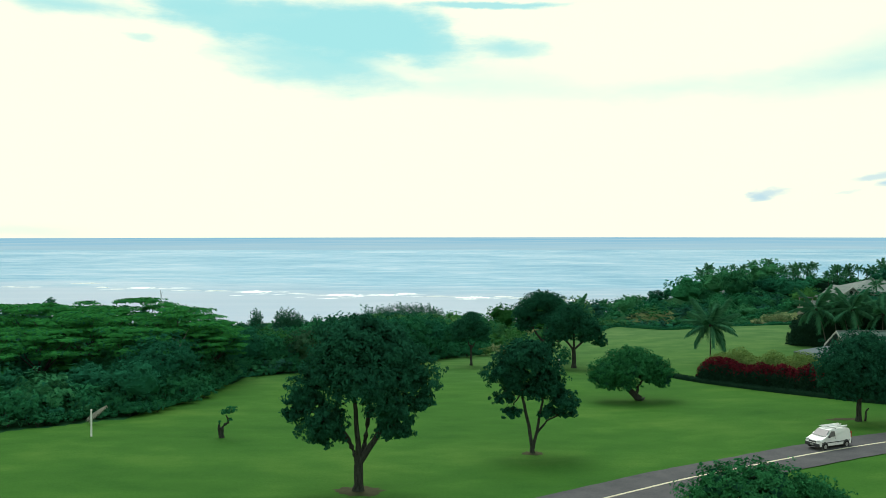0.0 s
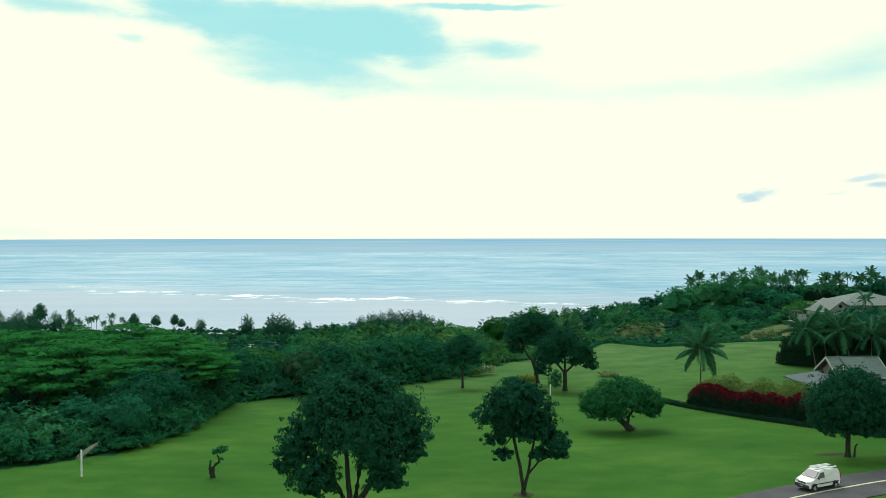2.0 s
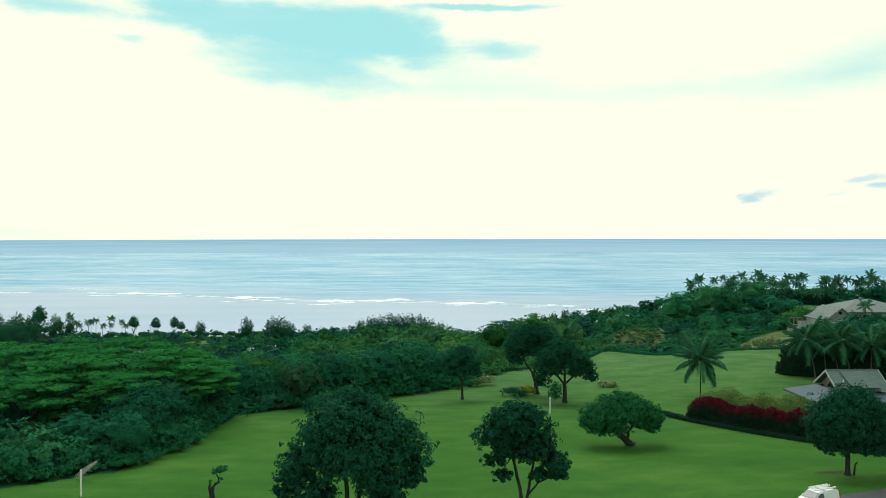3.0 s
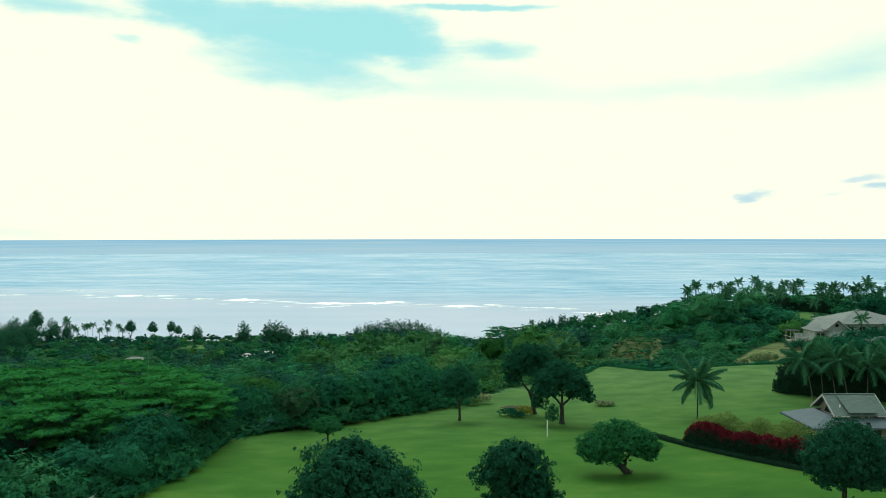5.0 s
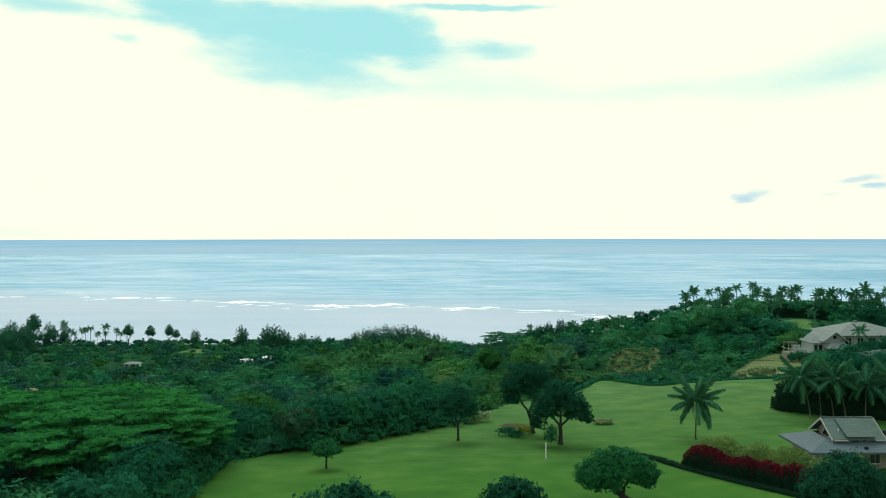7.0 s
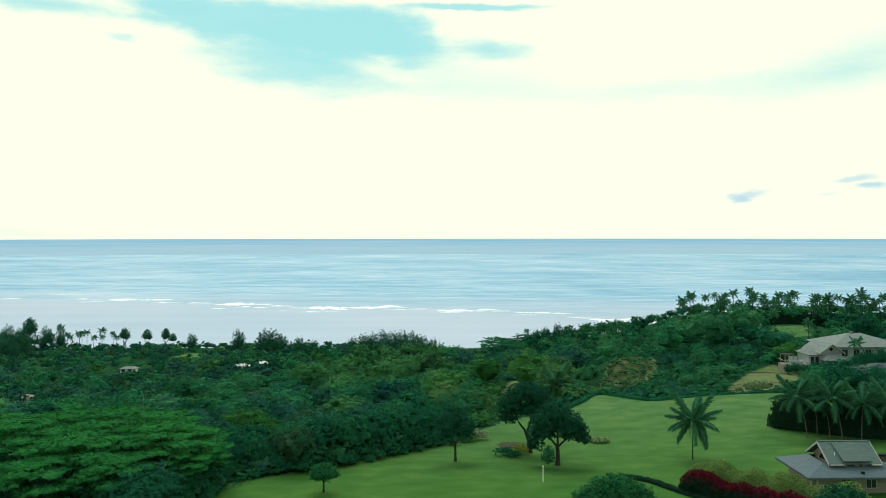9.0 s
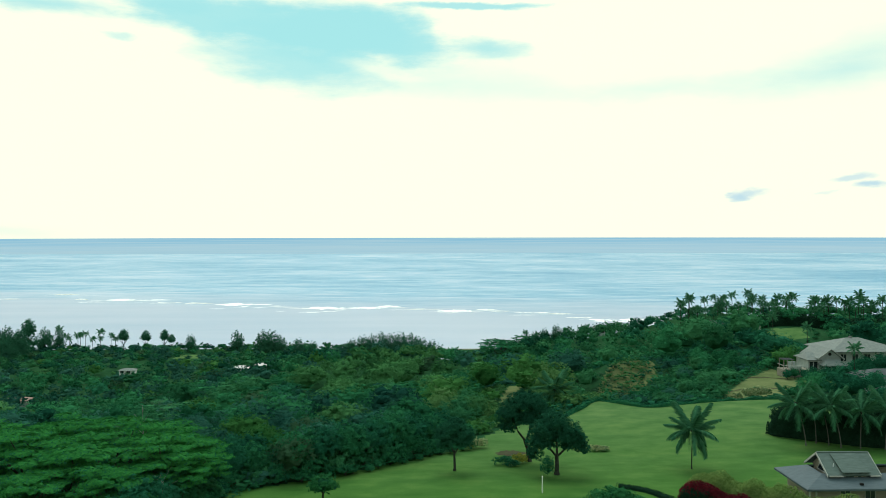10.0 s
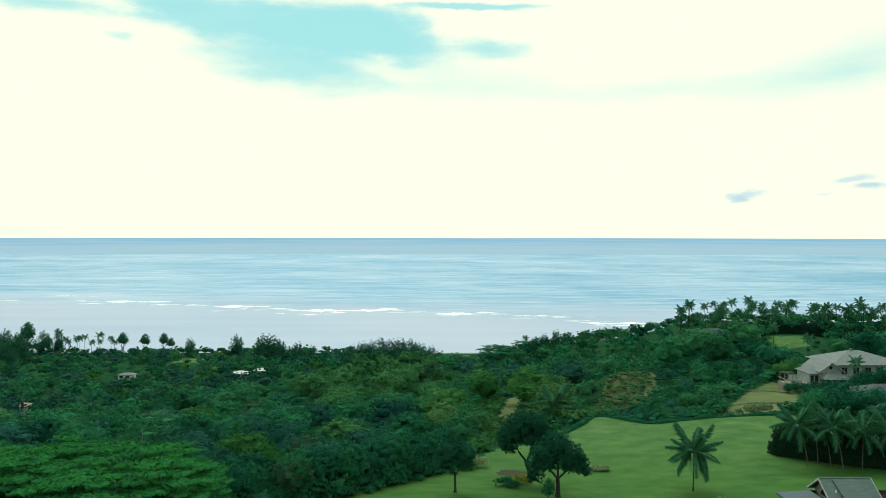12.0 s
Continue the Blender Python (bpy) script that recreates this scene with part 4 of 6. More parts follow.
# ---- woods ----
def woodland_shape(kind, rng, n, size, mass=6):
    """Leaves and shaded inside of one wild tree, foot at the origin. Returns V, F and 20 for leaves, 21 for the inside."""
    if kind == "umbrella":                                # flat spreading tiers
        H, blobs = 11.0, []
        for i in range(15):
            a, r = i * 2.4, 5.0 * math.sqrt((i + 0.4) / 15)
            w = rng.uniform(1.5, 2.2)
            blobs.append((r * math.cos(a), r * math.sin(a), H - 0.3 - 0.085 * r * r - rng.uniform(0, 1.7), w, w, rng.uniform(0.14, 0.34)))
        for i in range(12):
            a, r, w = i * 2.4 + 0.7, rng.uniform(2.8, 5.2), rng.uniform(1.2, 1.9)
            blobs.append((r * math.cos(a), r * math.sin(a), H - 2.9 - rng.uniform(0, 3.0), w, w, rng.uniform(0.16, 0.4)))
        low, droop, nar = -0.1, 0.0, 0.55
    elif kind == "plume":                                 # feathery upright needles
        H, blobs = 14.0, [(0, 0, 5.5, 2.6, 2.6, 3.4)]
        for i in range(20):
            a, q = i * 2.4 + rng.uniform(-0.3, 0.3), i / 20
            r = 3.3 * (1 - q * 0.55) * rng.uniform(0.7, 1.12)
            blobs.append((r * math.cos(a), r * math.sin(a), 2.2 + 8.8 * q + rng.uniform(-0.5, 0.5), 1.9 - 0.8 * q, 1.9 - 0.8 * q, 2.1 - 0.5 * q))
        low, droop, nar = -0.7, -0.9, 0.3
    elif kind == "lolly":                                 # round head on a bare stem
        H, blobs = 11.0, [(0, 0, 8.0, 2.4, 2.4, 2.6), (0.8, 0, 7.0, 2.0, 2.0, 1.8), (-0.8, 0.2, 7.2, 2.0, 2.0, 1.9), (0, 0, 10, 1.4, 1.4, 1.4)]
        low, droop, nar = -0.8, 0.0, 0.5
    elif kind == "shrub":
        H, blobs = 3.0, [(rng.uniform(-1.3, 1.3), rng.uniform(-1.3, 1.3), rng.uniform(0.9, 1.9), 1.3, 1.3, 0.95) for _ in range(5)]
        low, droop, nar = -0.3, 0.3, 0.5
    else:                                                 # round broadleaf
        H = 8.0
        blobs = [(0, 0, 4.3, 3.0, 3.0, 2.7)]
        lop = rng.uniform(-0.5, 0.5, 2)
        for i in range(13):
            a, up = i * 2.4 + rng.uniform(-0.45, 0.45), 1 - (i + 0.5) / 13 * 1.25
            r, w = math.sqrt(1 - up * up) * rng.uniform(0.7, 1.1), rng.uniform(0.9, 1.8)
            blobs.append((3.1 * r * math.cos(a) + lop[0] * up, 3.1 * r * math.sin(a) + lop[1] * up, 4.4 + 2.6 * up * rng.uniform(0.78, 1.15), w, w, w * rng.uniform(0.8, 1.05)))
        low, droop, nar = -0.45, 0.3, 0.62
    twigs = max(8, int(n / 9))
    dome = np.array([0, 0, H * (0.42 if kind not in ("lolly", "shrub") else 0.6 if kind == "lolly" else 0.1)])
    V, F = crown_leaves(rng, blobs, twigs, 9, size, nar, low, False, droop, 0.34 if kind != "umbrella" else 0.55, dome if kind != "umbrella" else None, 0.75 if kind != "umbrella" else 0.22)
    parts = [(V, F, 20)]
    for i, b in enumerate(sorted(blobs, key=lambda v: -v[3])[:mass]):
        base_v, base_f = (ICO2_V, ICO2_F) if i == 0 and mass > 3 else (ICO_V, ICO_F)
        bumps = 1 + rng.uniform(-0.30, 0.16, (len(base_v), 1))
        fill = 0.5 if kind == "umbrella" else (0.82 if mass > 3 else 0.66) if i == 0 and kind == "broad" else 0.6
        parts.append((base_v * np.array(b[3:6]) * fill * bumps + np.array(b[:3]), base_f, 21))
    return join(parts)


def wild_tree(kind, seed, leaf, label, n=1500, size=0.36):
    """A woodland tree as a thing of its own: trunk and crown."""
    rng = np.random.default_rng(seed)
    rr = random.Random(seed)
    base = new("woodland_tree" if kind != "shrub" else "woodland_shrub")
    V, F, M = woodland_shape(kind, rng, n, size, mass=0)
    bm = bmesh.new()
    top = {"umbrella": 8.5, "shrub": 1.2}.get(kind, 5.0)
    tube(bm, limb_path((0, 0, -0.3), (rr.uniform(-0.5, 0.5), 0, top * 0.6), 0.2, 5, rr), [0.28, 0.24, 0.21, 0.19, 0.17, 0.15] if kind != "shrub" else [0.08] * 6, 7, 0.05, rr)
    for i in range(7 if kind != "shrub" else 3):
        a = i * 2.4
        reach = 4.0 if kind == "umbrella" else 2.0 if kind != "shrub" else 0.9
        tube(bm, limb_path((0, 0, top * 0.5), (reach * math.cos(a), reach * math.sin(a), top * rr.uniform(0.95, 1.12)), 0.3, 4, rr), [0.13, 0.10, 0.08, 0.06, 0.04], 5, 0.0, rr)
    if kind != "umbrella":
        V2, F2, M2 = woodland_shape(kind, np.random.default_rng(seed), 60, size, mass=12)
        keep = M2 == 21
        adopt(link_mesh("inner_foliage", V2 * (0.88 if kind != "shrub" else 0.7), F2[keep], [LEAF[leaf]]), base)
    part("trunk", bm, BARK, base)
    adopt(link_mesh("crown", V, F, [LEAF[leaf], LEAF[0]], np.where(rng.random(len(F)) < 0.12, 1, 0)), base)
    return tagged(base, label, "tree" if kind != "shrub" else "shrub", "trees of the near wood")


def placed(src, x, y, s, turn, first, squash=1.0):
    m = Matrix.Translation((x, y, gz(x, y) - 0.1)) @ Matrix.Rotation(turn, 4, "Z")
    ob = src if first else copy_thing(src, m)
    ob.matrix_basis = m @ Matrix.Diagonal((s, s, s * squash, 1))
    return ob


NEAR = {
    "umbrella": [wild_tree("umbrella", 201 + i, 2, "bright green flat-topped spreading tree in the wood", 10500, 0.36) for i in range(3)],
    "broad_deep": [wild_tree("broad", 211 + i, 0, "dark green broadleaf tree in the dense wood", 2600, 0.32) for i in range(3)],
    "broad_mid": [wild_tree("broad", 221 + i, 1, "green broadleaf tree in the dense wood", 2600, 0.32) for i in range(3)],
    "broad_grey": [wild_tree("broad", 231 + i, 4, "grey-green large-leaved tree in the wood", 2200, 0.38) for i in range(2)],
    "shrub_mid": [wild_tree("shrub", 241 + i, 1, "green undergrowth shrub at the wood edge", 1000, 0.30) for i in range(3)],
    "shrub_grey": [wild_tree("shrub", 251 + i, 4, "grey-green large-leaved shrub at the wood edge", 900, 0.36) for i in range(2)],
}
rw = random.Random(77)
stood = {}


def plant(kind, x, y, s, squash=1.0):
    src = rw.choice(NEAR[kind])
    placed(src, x, y, s, rw.uniform(0, 6.28), src.name not in stood, squash)
    stood[src.name] = 1


# umbrella canopy of the near wood
for x, y, s in ((-31, 101, 0.92), (-40, 96, 1.0), (-38, 107, 1.02), (-48, 103, 1.05), (-47, 114, 1.02), (-57, 98, 1.02), (-58, 110, 1.05), (-67, 105, 1.0), (-36, 116, 0.92),
                (-66, 118, 1.0), (-77, 112, 1.0), (-54, 122, 0.95), (-76, 124, 1.0), (-30, 109, 0.8), (-86, 118, 1.0), (-33.5, 91, 0.76), (-42, 88.5, 0.82), (-51, 90, 0.88), (-60, 91, 0.9), (-69, 95, 0.95), (-77, 100, 0.95), (-28.8, 100, 0.7), (-28.6, 107, 0.72), (-46, 83, 0.72), (-56, 83, 0.76), (-66, 86, 0.82)):
    plant("umbrella", x, y, s, rw.uniform(0.92, 1.06))
# wood edge: shrubs and low trees along the lawn
edge = smooth_line([(-80, 65.5), (-60, 66.8), (-38.3, 71.2), (-32.6, 75.2), (-27.4, 80.4), (-26.0, 89.5), (-26.4, 100), (-24.4, 112.0), (-12.4, 118), (-3.0, 126.6), (5.0, 133.8), (8, 143)], 1.0)
for i, p in enumerate(edge):
    if i % 2 == 0:
        plant("shrub_mid", p.x + rw.uniform(-1.0, 0.2), p.y + rw.uniform(0.2, 1.4), rw.uniform(0.4, 0.75), rw.uniform(0.7, 1.0))
    if i % 2 == 1:
        plant(rw.choice(("shrub_mid", "shrub_grey", "shrub_mid", "shrub_mid")), p.x - 2.2 + rw.uniform(-1, 0.5), p.y + 2.2 + rw.uniform(-0.5, 1.0), rw.uniform(0.8, 1.3))
    if i % 4 == 0 and p.y > 78:
        plant(rw.choice(("broad_deep", "broad_deep", "broad_mid")), p.x - 4.0 + rw.uniform(-1, 1), p.y + 4.0 + rw.uniform(-1, 1.5), rw.uniform(0.65, 0.95))
for x, y, s, k in ((-36, 79, 1.5, "shrub_grey"), (-40, 82, 1.7, "shrub_grey"), (-33, 86, 1.3, "shrub_grey"), (-45, 79, 1.6, "shrub_mid"), (-50, 84, 1.9, "shrub_grey"), (-31, 92, 1.3, "shrub_mid"),
                   (-40, 86, 0.55, "broad_mid"), (-48, 79, 0.5, "broad_deep"), (-58, 77, 0.52, "broad_mid"), (-68, 79, 0.6, "broad_grey"), (-76, 86, 0.8, "broad_deep"), (-48, 75, 1.2, "shrub_mid"), (-55, 72, 1.1, "shrub_mid"), (-64, 74, 1.4, "shrub_grey")):
    plant(k, x, y, s)


# gardens about the houses
for x, y, s, k in ((86, 190, 0.35, "broad_deep"), (91, 193, 0.4, "broad_deep"), (97, 192, 0.45, "broad_mid"), (101, 194, 0.5, "broad_deep"), (107, 197, 0.75, "broad_deep"), (112, 196, 0.9, "broad_mid"), (117, 192, 0.9, "broad_deep"),
                   (83, 177, 0.35, "broad_mid"), (82, 170, 0.35, "broad_deep"), (80, 162, 0.4, "broad_deep"), (82, 155, 0.35, "broad_mid"), (80, 148, 0.4, "broad_deep"), (86, 173, 0.3, "broad_deep"), (84, 182, 0.4, "broad_mid"),
                   (106, 173, 0.3, "broad_deep"), (76, 140, 0.5, "broad_deep"), (112, 186, 0.7, "broad_deep"), (110, 204, 0.6, "broad_deep"), (114, 206, 0.6, "broad_mid"), (84, 199, 0.28, "broad_deep"), (88, 198, 0.3, "broad_deep"), (91, 197, 0.3, "broad_deep"), (95, 197, 0.4, "broad_mid"), (92.5, 199, 0.36, "broad_deep"), (101.5, 200.5, 0.62, "broad_deep"), (104.5, 201.5, 0.66, "broad_deep"), (107.5, 201, 0.6, "broad_deep"), (98, 196.5, 0.46, "broad_deep"), (84.5, 200.5, 0.3, "broad_deep"), (86.5, 200.8, 0.34, "broad_mid"), (88.6, 200.6, 0.33, "broad_deep"), (90.4, 199.6, 0.4, "broad_deep"), (93.5, 198.5, 0.46, "broad_deep"), (96, 198, 0.44, "broad_deep"), (120, 232, 0.7, "broad_deep"), (108, 234, 0.35, "broad_mid"), (98, 230, 0.3, "broad_deep"), (101, 197, 0.74, "broad_deep"), (106, 198, 0.8, "broad_deep"), (110.5, 196.5, 0.82, "broad_mid"), (128, 236, 1.0, "broad_deep"), (136, 230, 0.9, "broad_mid")):
    plant(k, x + 1.5, y, s)


def scatter(name, label, y0, y1, step, n, size, seed, mass, room=0.84):
    """Dense woodland between two distances, joined: every tree a turned and scaled copy of a few shapes."""
    rng = np.random.default_rng(seed)
    shapes = {}
    for kind, count in (("broad", 5), ("umbrella", 2), ("plume", 2), ("shrub", 2)):
        shapes[kind] = [woodland_shape(kind, rng, n * (0.2 if kind == "shrub" else 1), size * (1.3 if kind == "shrub" else 1), mass=mass if kind != "shrub" else 3) for _ in range(count)]
    ys, xs = np.arange(y0, y1, step * 0.62), np.arange(-420, 420, step * 0.66)
    X, Y = np.meshgrid(xs, ys)
    X = X + rng.uniform(-0.45, 0.45, X.shape) * step * 0.66
    Y = Y + rng.uniform(-0.45, 0.45, Y.shape) * step * 0.62
    X, Y = X.ravel(), Y.ravel()
    keep = (np.abs(X) < 0.555 * Y + 14) & (edge_distance(X, Y, LAWN_EDGE) < -2.5)
    for ring, margin in ((MOUND, -1), (BANK, -2), (TRACK, -1), (GARDEN, -1), (FAR_LAWN, -2), (SHORE_LAWN, -2)):
        keep &= edge_distance(X, Y, ring) < margin
    Zg = ground_height(X, Y)
    keep &= Zg > 2.4
    X, Y, Zg = X[keep], Y[keep], Zg[keep]
    rows = []
    for x, y, z in zip(X, Y, Zg):
        patch = noise.noise(Vector((x * 0.022, y * 0.016, 3.1)))
        fine = noise.noise(Vector((x * 0.045, y * 0.03, 9.7))) * 1.2 + rng.uniform(-0.3, 0.3)
        swell = noise.noise(Vector((x * 0.05, y * 0.04, 21.3)))           # taller and lower stands
        grown = rng.random() ** 1.9
        kind, leaf = "broad", None
        if y < 190:
            s = 0.58 + 0.50 * grown
        elif y < 350:
            s = 0.70 + 0.80 * grown
        else:
            s = 0.74 + 0.50 * grown
        s *= 1 + 0.22 * swell
        wide, tall = rng.uniform(1.05, 1.3), rng.uniform(0.95, 1.15) * (1.08 - 0.24 * grown)
        ridge = math.exp(-((x + 12) / 34) ** 2 - ((y - 320) / 85) ** 2)
        if ridge > 0.45 and fine > -0.28:
            leaf = 3
        elif patch > 0.28:
            leaf = 4 if fine > 0.1 else 1
        elif fine > 0.38:
            leaf = 1 if y > 190 or x > -24 else 2
            kind = "umbrella" if rng.random() < 0.5 else "broad"
        elif fine < -0.12:
            leaf = 0
        else:
            leaf = 1
        if leaf in (0, 1):
            q = rng.random()
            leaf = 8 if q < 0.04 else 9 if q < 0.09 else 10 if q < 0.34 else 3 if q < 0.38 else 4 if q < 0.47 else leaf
        # beyond 190 more blue leaves, distance haze put into the foliage colour
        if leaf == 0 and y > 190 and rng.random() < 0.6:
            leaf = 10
        if ridge > 0.3 and leaf in (0, 10):
            leaf = 3
        if 0 < x < 36 and 146 < y < 228 and leaf in (0, 1, 10):
            leaf = 7 if fine > 0.1 else 3 if fine > -0.2 else 8
        if x > 45 and y > 215:
            q = rng.random()
            leaf = 0 if fine < -0.2 else 1
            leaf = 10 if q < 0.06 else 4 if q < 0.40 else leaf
            s *= 1.04 if y < 375 or x < 118 else 0.72
            if y > 300:
                kind, s, tall = "broad", min(s, 1.12), tall * (1.05 if x < 125 else 0.92)
        if y > 425 and -62 < x < 22 and fine > -0.1:
            kind, leaf, s = "plume", 5, rng.uniform(0.5, 0.85)
        if y > 520 and x < 75:
            s *= 0.7
            if y > 572:
                kind, s = "shrub", rng.uniform(0.9, 1.7)
            if x < -284:
                kind, leaf, s = "plume", 5, rng.uniform(0.9, 1.4)
        if y < 128 and x < -24:
            kind, leaf, s = "broad", 0 if fine < 0.2 else 1, rng.uniform(0.5, 0.72)
        if kind == "umbrella":
            s *= 0.78
        if rng.random() < 0.05:
            kind, s = "shrub", rng.uniform(0.9, 1.5)
        if (edge_distance(x, y, LAWN_EDGE) > -6 and y > 140) or edge_distance(x, y, HOLLOW) > 0 or edge_distance(x, y, TRACK_FOOT) > 0:
            kind, s = "shrub", rng.uniform(0.5, 1.0)
            leaf = leaf or 1
            if y > 183 and x > 34 and edge_distance(x, y, BANK_FRONT) < 0:
                kind, s = "broad", rng.uniform(0.3, 0.58)
        if kind != "plume" and any(edge_distance(x, y, ring) > 0 for ring in LOW_GROWTH):
            kind, s = "shrub", rng.uniform(0.5, 0.85) if x < 60 or y > 362 else rng.uniform(0.35, 0.6)
        if kind != "broad":
            wide, tall = (1.25 if kind == "shrub" else 1.0), rng.uniform(0.8, 1.15)
        reach = s * wide * {"broad": 4.0, "umbrella": 5.6, "plume": 3.2, "shrub": 2.0}[kind]
        rows.append((reach * rng.uniform(0.75, 1.25), x, y, z, kind, leaf, s, wide, tall, reach))
    # the largest crowns take their room first, smaller ones fill what is left
    rows.sort(key=lambda r: -r[0])
    PX, PY, PR = np.zeros(len(rows)), np.zeros(len(rows)), np.zeros(len(rows))
    V, F, M, T, k, taken = [], [], [], [], 0, 0
    for _, x, y, z, kind, leaf, s, wide, tall, reach in rows:
        gap = np.hypot(PX[:taken] - x, PY[:taken] - y)
        if (gap < (PR[:taken] + reach) * room).any():
            if y > 340 or (gap < PR[:taken] * 0.8 + 1.2).any():
                continue
            kind, s, wide, tall, reach = "shrub", rng.uniform(0.7, 1.15), 1.3, 1.0, 1.9          # low growth closes the gaps
        PX[taken], PY[taken], PR[taken] = x, y, reach
        taken += 1
        v, fa, m = shapes[kind][rng.integers(len(shapes[kind]))]
        a = rng.uniform(0, 6.283)
        c, sn = math.cos(a) * s * wide, math.sin(a) * s * wide
        V.append(np.stack([v[:, 0] * c - v[:, 1] * sn + x, v[:, 0] * sn + v[:, 1] * c + y, v[:, 2] * s * tall + z - 0.2], 1))
        F.append(fa + k)
        M.append(np.full(len(m), leaf))
        T.append(np.full(len(m), rng.normal(0, 0.21)))
        k += len(v)
    ob = link_mesh(name, np.concatenate(V), np.concatenate(F), LEAF, np.concatenate(M))
    ob.data.attributes.new("tree_tone", "FLOAT", "FACE").data.foreach_set("value", np.concatenate(T).astype(np.float32))
    return tagged(ob, label, "woodland", kind="stuff")


scatter("near_woodland", "dense green mixed woodland behind the lawn", 80, 190, 5.6, 2500, 0.32, 301, 5)
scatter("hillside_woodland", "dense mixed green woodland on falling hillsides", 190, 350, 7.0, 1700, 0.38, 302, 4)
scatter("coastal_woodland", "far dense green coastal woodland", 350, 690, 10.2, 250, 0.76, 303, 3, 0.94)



def undergrowth(name, label, rings, step, seed):
    """Low shrubs that close the ground inside outlines."""
    rng = np.random.default_rng(seed)
    shapes = [woodland_shape("shrub", rng, 72, 0.42, mass=1) for _ in range(4)]
    V, F, M, k = [], [], [], 0
    for ring, leaves in rings:
        xs, ys = [p[0] for p in ring], [p[1] for p in ring]
        X, Y = np.meshgrid(np.arange(min(xs), max(xs), step), np.arange(min(ys), max(ys), step))
        X, Y = (X + rng.uniform(-0.5, 0.5, X.shape) * step).ravel(), (Y + rng.uniform(-0.5, 0.5, Y.shape) * step).ravel()
        ok = (edge_distance(X, Y, ring) > 0) & (edge_distance(X, Y, LAWN_EDGE) < 0.1)
        for other in (MOUND, BANK, TRACK):
            ok &= (edge_distance(X, Y, other) < -0.5) | (other is ring)
        X, Y = X[ok], Y[ok]
        for x, y, z in zip(X, Y, ground_height(X, Y)):
            v, fa, m = shapes[rng.integers(4)]
            s = rng.uniform(0.45, 0.95)
            a = rng.uniform(0, 6.283)
            c, sn = math.cos(a) * s, math.sin(a) * s
            V.append(np.stack([v[:, 0] * c - v[:, 1] * sn + x, v[:, 0] * sn + v[:, 1] * c + y, v[:, 2] * s * rng.uniform(0.6, 1.0) + z - 0.15], 1))
            F.append(fa + k)
            leaf = leaves[int(np.clip((noise.noise(Vector((x * 0.1, y * 0.1, 1.0))) + 0.5 + rng.uniform(-0.3, 0.3)) * len(leaves), 0, len(leaves) - 1))]
            M.append(np.full(len(m), leaf))
            k += len(v)
    return tagged(link_mesh(name, np.concatenate(V), np.concatenate(F), LEAF, np.concatenate(M)), label, "undergrowth", kind="stuff")


EDGE_BAND = [(-80, 66.5), (-60, 67.6), (-38.3, 72.0), (-32.8, 75.8), (-27.8, 81), (-26.4, 90), (-26.8, 100), (-24.8, 112.4), (-13, 120.5), (-4.5, 129.5), (4, 136.5), (7, 144), (12, 152), (22, 159), (30, 168), (26, 175), (10, 160), (0, 148), (-12, 130), (-32, 120), (-34, 92), (-42, 80), (-60, 74), (-80, 73)]
BACK_SLOPE = [(64, 264), (68, 236), (84, 238), (91, 220), (100, 233), (114, 250), (112, 285), (70, 285)]
TRACK_LEFT = [(6, 178), (15, 187), (18.4, 205), (22, 226), (12, 226), (6, 200)]
BANK_FOOT = [(30, 214), (42, 230), (56, 228), (68, 236), (70, 214), (50, 205)]
TRACK_SIDE = [(22, 190), (27, 222), (42, 236), (36, 205), (30, 172)]
undergrowth("undergrowth", "mixed green undergrowth along the wood edge", [(HOLLOW, (0, 1, 1, 4)), (TRACK_FOOT, (7, 3, 8, 7)), (EDGE_BAND, (0, 0, 1, 4)), (BACK_SLOPE, (0, 1, 0, 10)), (TRACK_SIDE, (3, 7, 8, 7)), (TRACK_LEFT, (7, 3, 7, 8)), (BANK_FOOT, (0, 1, 10, 1))], 2.3, 310)
undergrowth("dry_tussocks", "olive grass tussocks on the dry bank", [(BANK, (3, 9, 3, 1, 0))], 1.8, 311)

